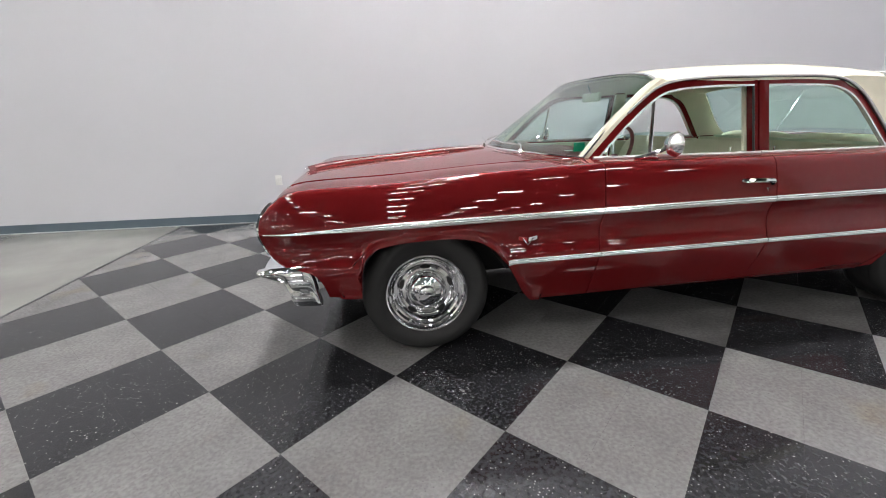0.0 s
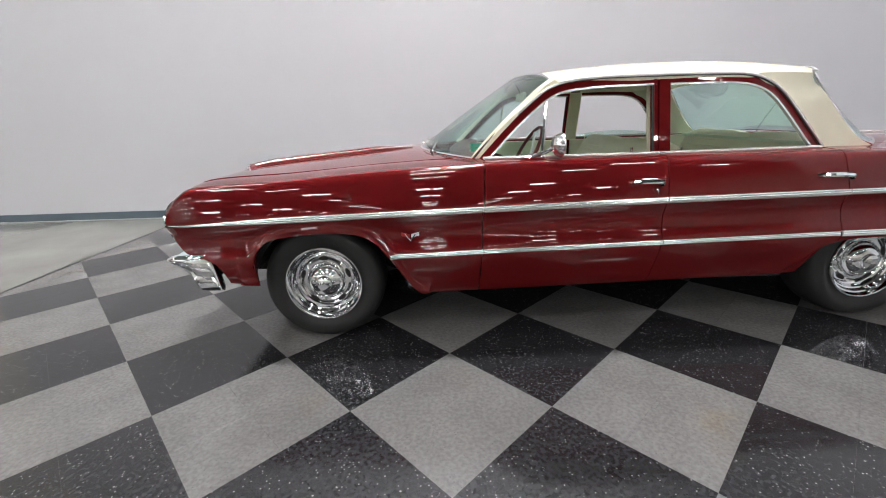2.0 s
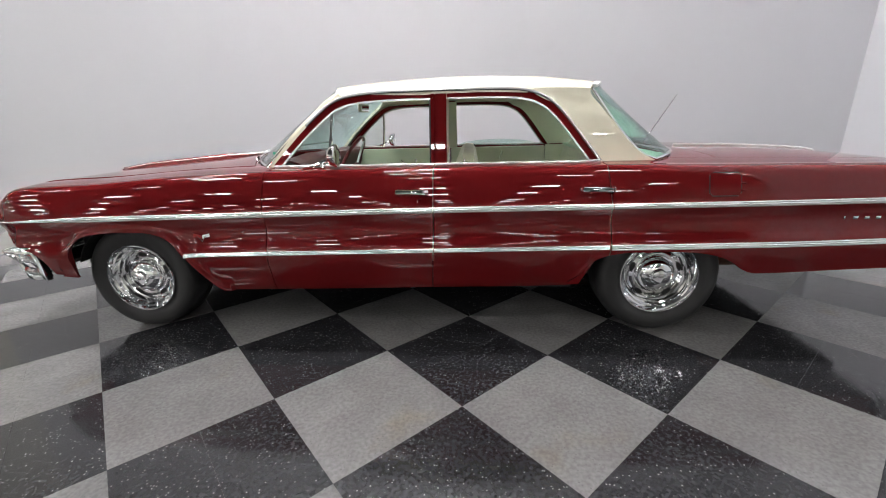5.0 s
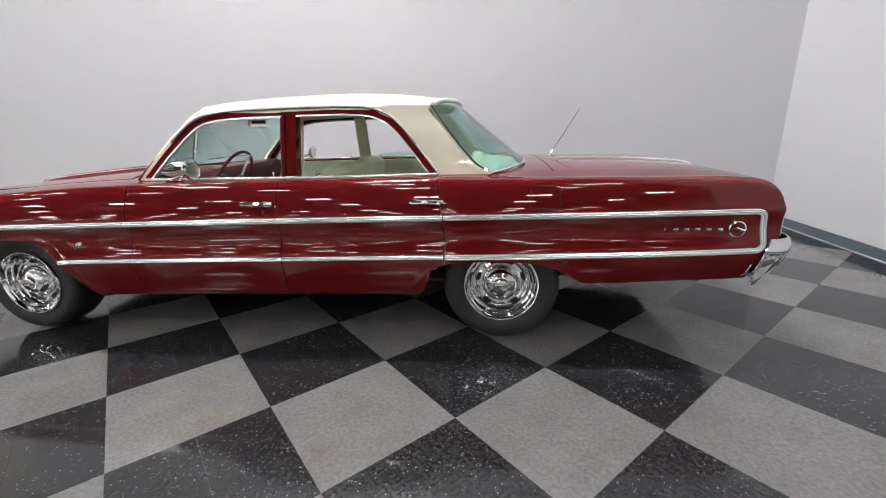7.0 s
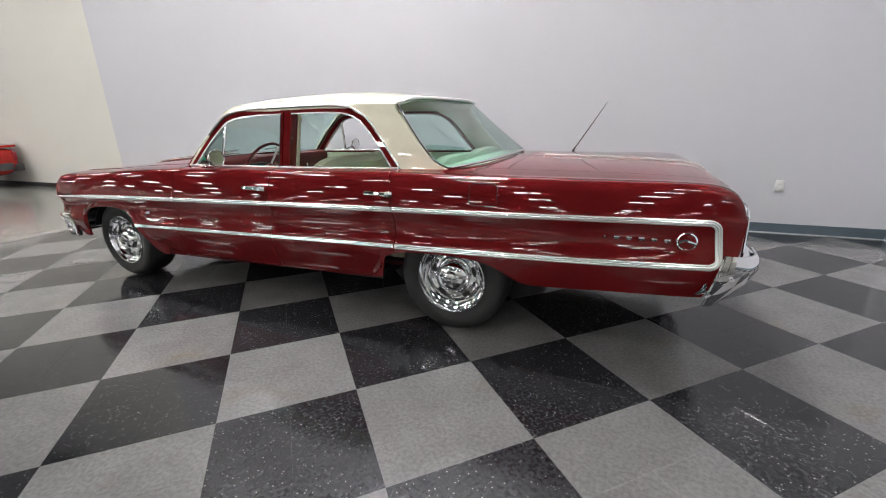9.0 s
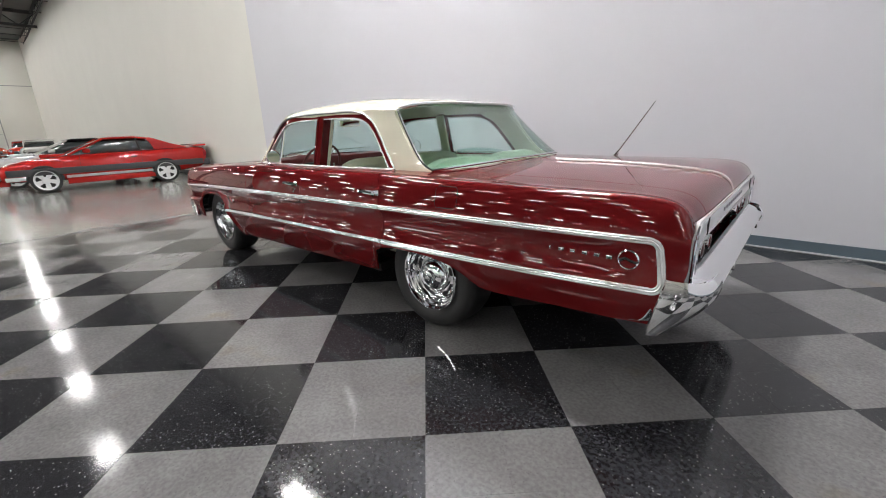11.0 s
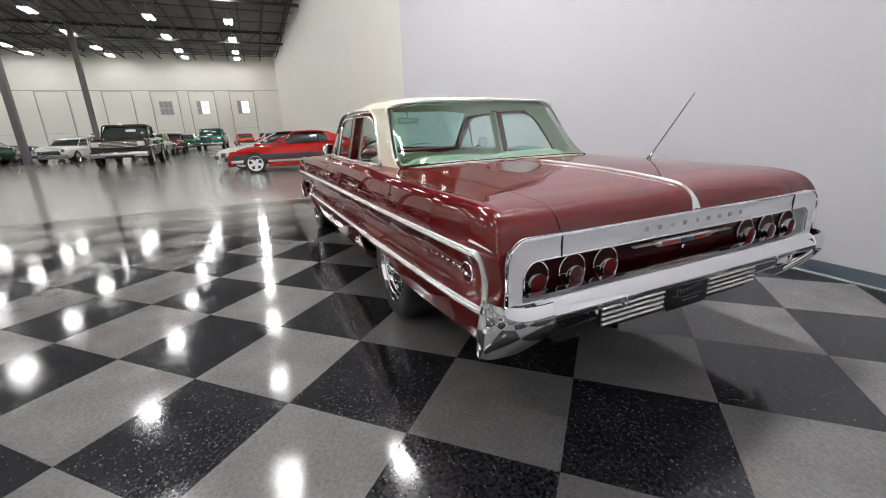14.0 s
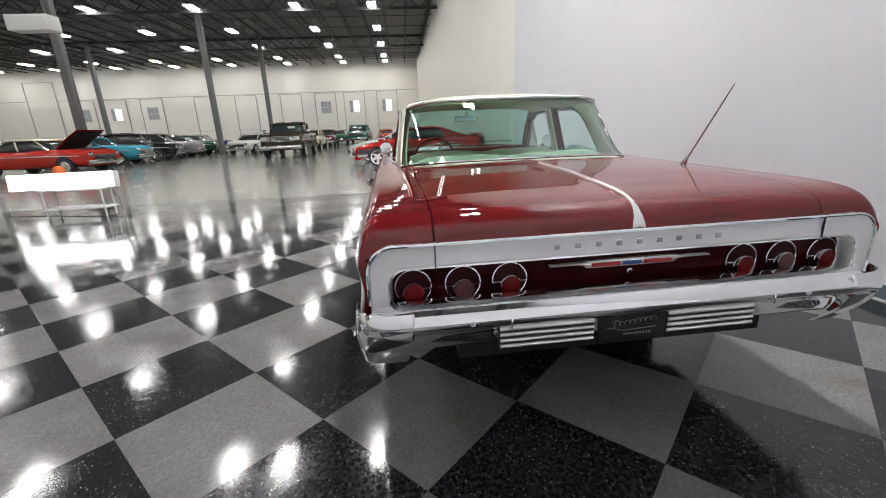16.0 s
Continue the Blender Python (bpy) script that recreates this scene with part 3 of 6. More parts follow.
LAST = 2.893
hood = piece("hood", shell([[(lerp(-2.17 - 0.03 * (1 - (y / 0.7) ** 2), -0.80 - 0.19 * (1 - (y / 0.7) ** 2), u), y, hood_z(lerp(-2.17, -0.86, u), y)) for y in [-0.7 + 0.035 * k for k in range(41)]] for u in even(30)], (0, 0, -0.012)), M["maroon"], car, "maroon bonnet with a raised centre ridge")
rows = [[(-2.185 - 0.03 * (1 - (y / 0.7) ** 2) + dx, y, hood_z(-2.17, y) + dz) for dx, dz in ((0.02, -0.006), (0.004, -0.004), (-0.010, -0.012), (-0.014, -0.026), (-0.006, -0.038))] for y in [-0.69 + 0.046 * k for k in range(31)]]
piece("lip_moulding", shell(rows, (0.012, 0, 0)), M["chrome"], hood, "chrome lip moulding")
rows = [[(x, d, hood_z(x, d) + 0.001 + 0.006 * (1 - (d / 0.05) ** 2)) for d in (-0.05, -0.03, 0, 0.03, 0.05)] for x in (-2.215, -2.19, -2.16)]
piece("ridge_tip", shell(rows, (0, 0, -0.008)), M["chrome"], hood, "chrome ridge tip")
# thin bright bars stand in for the highlights along the ridge's sides
for s in (-1, 1):
    piece("ridge_highlight", tube([(x, s * 0.052, hood_z(x, 0.052) + 0.004) for x in [lerp(-2.15, -1.05, u) for u in even(12)]], 0.0055, 6), M["stainless"], hood)

deck = piece("boot_lid", shell([[(lerp(1.80, LAST, u), y, deck_z(lerp(1.80, LAST, u), y)) for y in [-0.70 + 0.035 * k for k in range(41)]] for u in [1 - (1 - q) ** 1.5 for q in even(70)]], (0, 0, -0.012)), M["maroon"], car, "maroon boot lid with a chrome centre strip")
rows = [[(x, d * w(x), deck_z(x, 0) + 0.005 + 0.006 * (1 - abs(d)) - 0.003 * (x > 2.88)) for d in (-1, -0.5, 0, 0.5, 1)] for w in [curve((1.8, 0.005), (2.6, 0.005), (2.76, 0.0055), (2.83, 0.007), (2.87, 0.012), (2.892, 0.024))] for x in [lerp(1.89, 2.892, 1 - (1 - u) ** 1.5) for u in even(70)]]
piece("centre_strip", shell(rows, (-0.004, 0, -0.008)), M["stainless"], deck, "chrome centre strip flaring at its foot")
for s in (-1, 1):
    rows = [[(x, lerp(0.7045, side_y(x, top_at(x)), v) * s, deck_z(x, lerp(0.7045, side_y(x, top_at(x)), v))) for v in even(8)] for x in [lerp(1.165, LAST, 1 - (1 - u) ** 1.5) for u in even(40)]]
    piece("quarter_top", shell(rows, (0, 0, -0.012)), M["maroon"], car)
    rows = [[(x, lerp(0.7045, side_y(x, top_at(x)), v) * s, lerp(hood_z(x, 0.7045) - 0.004, top_at(x), v ** 2)) for v in even(6)] for x in [lerp(-2.2, -0.64, u) for u in even(30)]]
    piece("fender_top", shell(rows, (0, 0, -0.012)), M["maroon"], car)


def rear_glass(y):
    return 1.668 - 0.215 * abs(y / 0.757) ** 6


def screen_base(y):
    return -0.985 + 0.30 * (y / 0.77) ** 2


rows = [[(lerp(rear_glass(y) - 0.02, 1.795, u), y, min(deck_z(lerp(rear_glass(y) - 0.02, 1.795, u), y), 1.1)) for y in [-0.70 + 0.07 * k for k in range(21)]] for u in even(8)]
piece("tulip_panel", shell(rows, (0, 0, -0.012)), M["maroon"], car)
rows = [[(lerp(-0.80 - 0.19 * (1 - (y / 0.7) ** 2) + 0.005, screen_base(y) + 0.03, u), y, lerp(hood_z(-0.86, y) - 0.004, hood_z(-0.80, y) - 0.012, u)) for y in [-0.70 + 0.07 * k for k in range(21)]] for u in even(5)]
piece("cowl", shell(rows, (0, 0, -0.012)), M["maroon"], car)

# screens
rows = [[(lerp(screen_base(y), roof_front(y * 0.91) + 0.006, v) - 0.05 * v * (1 - v), lerp(y, y * 0.91 * 0.965, v), lerp(0.985 - 0.02 * (y / 0.77) ** 2, roof_z(roof_front(y * 0.91), y * 0.91) - 0.008, v)) for v in even(10)] for y in [-0.765 + 0.051 * k for k in range(31)]]
screen = piece("windscreen", shell(rows, 0.004), M["glass_screen"], car, "curved green-tinted windscreen", 60)
edge = [r[0] for r in rows] + rows[-1][1:] + [r[-1] for r in reversed(rows[:-1])] + list(reversed(rows[0][1:-1]))
piece("screen_moulding", tube([Vector(p) + Vector((-0.006, 0, 0.004)) for p in edge + edge[:1]], 0.007, 6), M["chrome"], screen)
side_x = curve((0, 1.108), (0.42, 1.219), (0.78, 1.330), (0.92, 1.392), (1, 1.453))
side_z = curve((0, 1.334), (0.42, 1.178), (0.78, 1.043), (0.92, 0.990), (1, 0.966))
mid_x = curve((0, 1.214), (0.5, 1.432), (1, 1.668))
mid_z = curve((0, 1.380), (0.5, 1.192), (1, 1.000))
rows = []
for y in [-1 + k / 20 for k in range(41)]:
    e = abs(y) ** 4.6
    rows.append([(lerp(mid_x(v), side_x(v), e), y * lerp(0.690, 0.757, v), lerp(mid_z(v), side_z(v), e)) for v in even(16)])
rear = piece("rear_window", shell(rows, 0.004), M["glass_screen"], car, "large curved green-tinted rear window", 60)
edge = [r[0] for r in rows] + rows[-1][1:] + [r[-1] for r in reversed(rows[:-1])] + list(reversed(rows[0][1:-1]))
piece("rear_moulding", tube([Vector(p) + Vector((0.005, 0, 0.004)) for p in edge + edge[:1]], 0.008, 6), M["chrome"], rear)
rows = [[(roof_back(y) + dx, y, roof_z(roof_back(y), y) + dz) for dx, dz in ((-0.01, 0.002), (0.008, 0.001), (0.019, -0.005), (0.018, -0.010), (-0.01, -0.014))] for y in [-0.685 + 0.0428 * k for k in range(33)]]
piece("rear_lip", shell(rows, (0, 0, -0.004)), M["satin"], roof, "bright lip over the rear window")


def window_pane(s, outline):
    bm = bmesh.new()
    a = [bm.verts.new((x, s * (belt_y(z, x) - 0.022), z)) for x, z in outline]
    b = [bm.verts.new((x, s * (belt_y(z, x) - 0.026), z)) for x, z in outline]
    bm.faces.new(a)
    bm.faces.new(b)
    for k in range(len(a)):
        bm.faces.new((a[k], a[(k + 1) % len(a)], b[(k + 1) % len(b)], b[k]))
    return bm


def door_handle(s, x, parent, lock):
    h = piece("door_handle", tube([(x - 0.085, s * (side_y(x, 0.845) + 0.004), 0.846), (x - 0.075, s * (side_y(x, 0.845) + 0.03), 0.849), (x, s * (side_y(x, 0.845) + 0.038), 0.849), (x + 0.055, s * (side_y(x, 0.845) + 0.034), 0.846), (x + 0.075, s * (side_y(x, 0.845) + 0.004), 0.843)], 0.011, 8, [0.010, 0.013, 0.012, 0.014, 0.019]), M["chrome"], parent, "chrome pull handle")
    piece("push_button", lathe([(0.017, 0), (0.017, 0.03), (0.010, 0.034)], 16, "y", (x + 0.058, s * (side_y(x, 0.84)) - (0 if s > 0 else 0.034), 0.84)), M["chrome"], h)
    if lock:
        piece("key_lock", lathe([(0.016, 0), (0.016, 0.012), (0.011, 0.016)], 16, "y", (x + 0.045, s * side_y(x, 0.795) - (0 if s > 0 else 0.014), 0.795)), M["chrome"], parent)


def trims(s, parent, x0, x1, low_from=None):
    path = [(lerp(x0, x1, u), trim_up(lerp(x0, x1, u))) for u in even(14)]
    piece("upper_moulding", strip(s, path, 0.0155, 0.010, taper=x0 < -2), M["stainless"], parent, "bright upper side moulding")
    a = low_from if low_from is not None else x0
    path = [(lerp(a, x1, u), trim_low(lerp(a, x1, u))) for u in even(14)]
    piece("lower_moulding", strip(s, path, 0.0115, 0.009), M["stainless"], parent, "bright lower side moulding")


def seal_loop(line, s, r, off):
    return tube([(x, s * (belt_y(z, x) + off), z) for x, z in line], r, 6)


for s in (-1, 1):
    # fender
    f = piece("front_fender", side_panel(s, stations(-2.294, -0.667, [(-2.294, -2.0, 16), (-1.87, -1.8, 14), (-1.3, -0.96, 18)], 34), nose, joint_a), M["maroon"], car, "maroon front fender with a flared arch")
    trims(s, f, -2.27, joint_a(0.7) - 0.002, -1.145)
    by = side_y(-1.04, 0.60) + 0.011
    vee = piece("vee_badge", tube([(-1.066, s * by, 0.618), (-1.04, s * (by - 0.001), 0.583), (-1.014, s * by, 0.618)], 0.0035, 6), M["chrome"], f, "small chrome vee badge with two flags")
    for q, k in ((-1, "red_enamel"), (1, "satin")):
        piece("badge_flag", shell([[(-1.04 + q * x, s * by, z + dz) for dz in (-0.009, 0.0, 0.009)] for x, z in ((0.004, 0.609), (0.024, 0.614), (0.046, 0.619))], (0, -s * 0.004, 0)), M[k], vee)
    # front door
    d = piece("front_door", side_panel(s, even(22), joint_a, joint_b), M["maroon"], car, "maroon front door")
    trims(s, d, joint_a(0.7) + 0.002, joint_b(0.7) - 0.002)
    arc = FRONT_ARCH
    inner = inset(arc, 0.034)
    inner = [(max(x, -0.62), z) for x, z in inner]
    inner[0] = (inner[0][0] + 0.02, 0.966)
    piece("window_frame", side_frame(s, arc, inner, 0.03), M["maroon"], d, "maroon window frame")
    ch_in = inset(inner, 0.010)
    ch_in[0] = (ch_in[0][0] + 0.012, 0.972)
    piece("frame_moulding", side_frame(s, inner, ch_in, 0.022, 0.002), M["stainless"], d)
    piece("rear_post", shell([[(x, s * (belt_y(z, x) + 0.002), z) for z in (0.966, 1.1, 1.22, 1.3475)] for x in (0.25, 0.259, 0.268)], (0, -s * 0.03, 0)), M["maroon"], d)
    piece("post_moulding", tube([(0.247, s * (belt_y(z, 0.247) - 0.002), z) for z in (0.975, 1.1, 1.305)], 0.006, 6), M["seal"], d)
    piece("belt_moulding", tube([(x, s * (belt_y(0.966, x) + 0.014), 0.969) for x in (-0.645, -0.3, 0.0, 0.267)], 0.009, 8), M["stainless"], d)
    post = [(-0.332, 0.972), (-0.316, 1.1), (-0.300, 1.272)]
    piece("vent_post", tube([(x, s * (belt_y(z, x) - 0.012), z) for x, z in post], 0.010, 8), M["chrome"], d, "chrome quarter-light post")
    piece("vent_glass", window_pane(s, [(-0.334, 0.966), (-0.595, 0.966)] + [p for p in ch_in if -0.595 < p[0] < -0.305]), M["glass_side"], d, "clear triangular quarter-light")
    piece("inner_panel", box((-0.64, min(s * 0.70, s * 0.735), 0.38), (0.265, max(s * 0.70, s * 0.735), 0.955), 0.012), M["vinyl"], d, "pale green-cream door trim panel")
    piece("window_crank", tube([(-0.1, s * 0.70, 0.80), (-0.1, s * 0.67, 0.80), (-0.16, s * 0.665, 0.86)], 0.008, 6), M["chrome"], d)
    piece("lock_knob", tube([(0.16, s * 0.745, 0.95), (0.16, s * 0.745, 0.995)], 0.006, 8), M["chrome"], d)
    piece("window_ledge", shell([[(x, s * y, 0.9625 - 0.003 * (y > 0.84)) for y in (0.775, 0.82, side_y(x, top_at(x)) + 0.001)] for x in [lerp(-0.655, 0.268, u) for u in even(10)]], (0, 0, -0.01)), M["maroon"], d)
    door_handle(s, 0.155, d, True)
    # rear door
    d = piece("rear_door", side_panel(s, stations(0.278, 1.18, [(0.98, 1.15, 14)], 22), joint_b, joint_c), M["maroon"], car, "maroon rear door")
    trims(s, d, joint_b(0.7) + 0.002, joint_c(0.7) - 0.002)
    arc = REAR_ARCH
    inner = inset(arc, 0.034)
    inner[-1] = (inner[-1][0] - 0.008, 0.966)
    piece("window_frame", side_frame(s, arc, inner, 0.03), M["maroon"], d, "maroon window frame")
    ch_in = inset(inner, 0.009)
    piece("frame_moulding", side_frame(s, inner, ch_in, 0.022, 0.002), M["stainless"], d)
    piece("front_post", shell([[(x, s * (belt_y(z, x) + 0.002), z) for z in (0.966, 1.1, 1.22, 1.3475)] for x in (0.278, 0.306, 0.335)], (0, -s * 0.03, 0)), M["maroon"], d)
    piece("belt_moulding", tube([(x, s * (belt_y(0.966, x) + 0.014), 0.969) for x in (0.275, 0.6, 0.9, 1.15)], 0.009, 8), M["stainless"], d)
    piece("inner_panel", box((0.29, min(s * 0.70, s * 0.735), 0.38), (1.12, max(s * 0.70, s * 0.735), 0.955), 0.012), M["vinyl"], d, "pale green-cream door trim panel")
    piece("window_crank", tube([(0.72, s * 0.70, 0.84), (0.72, s * 0.67, 0.84), (0.74, s * 0.665, 0.92)], 0.008, 6), M["chrome"], d)
    piece("lock_knob", tube([(0.43, s * 0.745, 0.95), (0.43, s * 0.745, 0.99)], 0.006, 8), M["chrome"], d)
    piece("window_ledge", shell([[(x, s * y, 0.9625 - 0.003 * (y > 0.84)) for y in (0.775, 0.82, side_y(x, top_at(x)) + 0.001)] for x in [lerp(0.274, 1.155, u) for u in even(10)]], (0, 0, -0.01)), M["maroon"], d)
    if s > 0:
        crest = [(lerp(0.36, 1.08, u), 0.972 + 0.045 * math.sin(math.pi * min(1, u * 1.05)) ** 0.5) for u in even(16)]
        piece("door_glass", window_pane(s, [(1.08, 0.96), (0.36, 0.96)] + crest), M["glass_screen"], d, "lowered tinted door glass")
    door_handle(s, 1.105, d, False)
    # the door pillar and seam above it
    piece("centre_pillar", shell([[(x, s * (belt_y(z, x) - 0.014), z) for z in (0.966, 1.1, 1.22, 1.345)] for x in (0.262, 0.335)], (0, -s * 0.05, 0)), M["maroon"], car)
    piece("pillar_trim", shell([[(x, s * (belt_y(z, x) - 0.066), z) for z in (0.95, 1.1, 1.22, 1.335)] for x in (0.252, 0.345)], (0, -s * 0.02, 0)), M["headliner"], car)
    # quarter panel
    q = piece("quarter_panel", side_panel(s, stations(1.17, 2.893, [(1.17, 1.28, 5), (1.7, 2.0, 12), (2.55, 2.893, 24)], 38), joint_c, tail), M["maroon"], car, "maroon rear quarter panel")
    r = 0.04
    loop = [(lerp(joint_c(0.7) + 0.003, 2.752, u), trim_up(lerp(joint_c(0.7) + 0.003, 2.752, u))) for u in even(20)]
    zt, zl = trim_up(2.74), trim_low(2.74)
    loop += [(2.754 + r * math.sin(a), zt - r + r * math.cos(a)) for a in [math.pi / 2 * k / 6 for k in range(1, 7)]]
    loop += [(lerp(2.794, 2.812, k / 4), lerp(zt - r, zl + r, k / 4)) for k in range(1, 4)]
    loop += [(2.772 + r * math.cos(a), zl + r - r * math.sin(a)) for a in [math.pi / 2 * k / 6 for k in range(0, 7)]]
    loop += [(lerp(2.768, joint_c(0.54) + 0.003, u), trim_low(lerp(2.768, joint_c(0.54) + 0.003, u))) for u in even(20)]
    piece("loop_moulding", strip(s, loop, 0.0145, 0.010), M["stainless"], q, "bright side moulding looping round the tail")
    ring = lathe([(0.036, -0.003), (0.042, 0.0), (0.042, 0.006), (0.036, 0.006)], 28, "y", (2.681, s * (side_y(2.68, 0.68) + 0.004), 0.684), True)
    em = piece("round_emblem", ring, M["chrome"], q, "round chrome emblem")
    piece("emblem_bar", tube([(2.65, s * (side_y(2.68, 0.67) + 0.006), 0.680), (2.672, s * (side_y(2.68, 0.67) + 0.01), 0.692), (2.69, s * (side_y(2.68, 0.67) + 0.01), 0.684), (2.715, s * (side_y(2.68, 0.67) + 0.006), 0.676)], 0.007, 6), M["chrome"], em)
    for k in range(6):
        x = 2.336 + 0.0535 * k
        piece("name_bar", box((x - 0.012 if k else x - 0.003, s * (side_y(x, 0.68) + 0.002) - 0.002, 0.672), (x + 0.012 if k else x + 0.003, s * (side_y(x, 0.68) + 0.002) + 0.002, 0.687), 0.001), M["chrome"], q)
    # cream rear pillar that runs on from the roof
    top = [(x, 0.725 * roof_w(x), roof_z(x, 0.725)) for x in [lerp(0.80, roof_back(0.725), u) for u in even(12)]]
    front_edge = curve((0.96, 1.165), (1.075, 1.078), (1.165, 1.008), (1.235, 0.948), (1.293, 0.878), (1.327, 0.80), (1.40, 0.74))
    back_edge = curve((0.96, 1.466), (0.978, 1.418), (1.042, 1.328), (1.175, 1.216), (1.33, 1.104), (1.36, 1.09))
    rows = []
    for v in even(16):
        row = []
        for k, (x, y, z) in enumerate(top):
            zz = lerp(z + 0.004, 0.963, v)
            xx = lerp(front_edge(zz), back_edge(zz), k / 12)
            xx = lerp(x, xx, min(1, v * 5))
            row.append((xx, s * (lerp(y, belt_y(zz, xx) + 0.004, min(1, v * 3)) + 0.006 * math.sin(math.pi * v)), zz))
        rows.append(row)
    piece("rear_pillar", shell(rows, (0, -s * 0.02, 0)), M["cream"], roof, "cream rear roof pillar")
    rows2 = [[(p[0] - 0.01, p[1] - s * 0.035, p[2]) for p in r] for r in rows]
    piece("pillar_lining", shell(rows2, (0, -s * 0.01, 0)), M["headliner"], roof)
    # cream windscreen pillar and gutter
    path = [(-0.692, 0.962), (-0.590, 1.072), (-0.487, 1.172), (-0.396, 1.25), (-0.325, 1.312), (-0.262, 1.350)]
    rows = [[(x + a, s * (belt_y(z, x) - b), z + c) for a, b, c in ((0.034, -0.003, -0.026), (0.030, -0.005, -0.022), (0.0, -0.002, 0), (-0.016, 0.014, 0.008), (-0.02, 0.03, 0.004), (0.0, 0.045, -0.01))] for x, z in resample(path, 12)]
    piece("screen_pillar", shell(rows, (0, -s * 0.006, 0)), M["cream"], roof, "cream windscreen pillar")
    gut = [(x - 0.004, z + 0.006) for x, z in FRONT_ARCH[8:]] + [(0.3, 1.354)] + [(x + 0.004, z + 0.006) for x, z in REAR_ARCH]
    piece("drip_gutter", seal_loop(gut, s, 0.006, 0.012), M["stainless"], roof, "thin bright drip gutter")
    piece("gutter_seal", seal_loop([(x, z - 0.004) for x, z in gut], s, 0.005, 0.004), M["seal"], roof)

# fuel flap on the driver's side
rows = [[(x, -(side_y(x, z) + 0.0022), z) for x in [lerp(1.655, 1.80, u) for u in even(8)]] for z in [lerp(0.806, 0.912, u) for u in even(8)]]
flap = piece("fuel_flap", shell(rows, (0, 0.002, 0)), M["maroon"], car, "flush maroon fuel flap")
line = [(1.668, 0.803), (1.787, 0.803), (1.803, 0.819), (1.803, 0.899), (1.787, 0.915), (1.668, 0.915), (1.652, 0.899), (1.652, 0.819), (1.668, 0.803)]
piece("flap_seam", tube([(x, -(side_y(x, z) + 0.001), z) for x, z in line], 0.0024, 6), M["seal"], flap)
for z in (0.83, 0.865):
    piece("flap_hinge", tube([(1.80, -(side_y(1.8, z) + 0.003), z), (1.822, -(side_y(1.82, z) + 0.003), z)], 0.006, 6), M["maroon"], flap)

# rear face: silver panel, dark panel, lamps
def rear_rows(line_a, line_b, x0):
    return [[(x0, a[0], a[1]), (x0 + 0.008, lerp(a[0], b[0], 0.12), lerp(a[1], b[1], 0.12)), (x0 + 0.004, lerp(a[0], b[0], 0.5), lerp(a[1], b[1], 0.5)), (x0 + 0.008, lerp(a[0], b[0], 0.9), lerp(a[1], b[1], 0.9)), (x0, b[0], b[1])] for a, b in zip(line_a, line_b)]


def arch_line(w, low, top, r):
    side = [(-w, lerp(low, top - r, k / 6)) for k in range(7)]
    bend = [(-w + r - r * math.cos(a), top - r + r * math.sin(a)) for a in [math.pi / 2 * k / 8 for k in range(1, 9)]]
    left = side + bend
    mid = [(lerp(-w + r, w - r, k / 24), top) for k in range(1, 24)]
    return left + mid + [(-y, z) for y, z in reversed(left)]


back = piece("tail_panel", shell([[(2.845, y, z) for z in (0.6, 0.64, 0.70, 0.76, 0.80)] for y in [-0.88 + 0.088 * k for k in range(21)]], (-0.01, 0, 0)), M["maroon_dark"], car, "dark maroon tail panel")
outer, inner = arch_line(0.924, 0.612, 0.845, 0.085), arch_line(0.857, 0.622, 0.762, 0.06)
silver = piece("tail_bezel", shell(rear_rows(outer, inner, 2.892), (-0.012, 0, 0)), M["satin"], car, "brushed silver tail bezel")
rows = [[(2.893, y, z), (2.846, lerp(y, 0, 0.01), z - 0.004)] for y, z in inner]
piece("bezel_return", shell(rows, (0, 0, 0.003)), M["satin"], silver)
piece("bezel_edge", tube([(2.900, y, z - 0.003) for y, z in outer], 0.006, 6), M["chrome"], silver, "chrome outer edge")
piece("bezel_inner_edge", tube([(2.900, y, z + 0.002) for y, z in inner], 0.0035, 6), M["chrome"], silver)
for s in (-1, 1):
    piece("bezel_joint", box((2.885, s * 0.703 - 0.002, 0.762), (2.9035, s * 0.703 + 0.002, 0.845)), M["seal"], silver)
for s in (-1, 1):
    rows = [[(lerp(tail(z) - 0.003, 2.884, v), s * lerp(side_y(tail(z) - 0.003, z) - 0.003, 0.90, v), z) for v in even(4)] for z in [lerp(0.55, 0.80, u) for u in even(10)]]
    piece("tail_corner", shell(rows, (-0.008, 0, 0)), M["maroon"], car)
for k in range(9):
    y = -0.292 + 0.073 * k
    piece("name_bar", box((2.897, y - 0.010, 0.793), (2.903, y + 0.010, 0.811), 0.002), M["name_grey"], silver)
orn = piece("tail_ornament", shell([[(2.862 + 0.006 * (1 - abs(v)), y, 0.72 + v * h(abs(y)) - (0.004 if abs(y) < 0.17 else 0)) for v in (-1, -0.5, 0, 0.5, 1)] for h in [curve((0, 0.0135), (0.165, 0.0125), (0.18, 0.0055), (0.30, 0.003))] for y in [-0.30 + 0.015 * k for k in range(41)]], (-0.02, 0, 0)), M["stainless"], back, "long chrome tail ornament")
for s in (-1, 1):
    piece("ornament_inlay", box((2.865, min(s * 0.045, s * 0.15), 0.709), (2.871, max(s * 0.045, s * 0.15), 0.723), 0.001), M["red_enamel"], orn)
piece("ornament_inlay", box((2.865, -0.035, 0.709), (2.872, 0.035, 0.723), 0.002), M["blue_enamel"], orn)
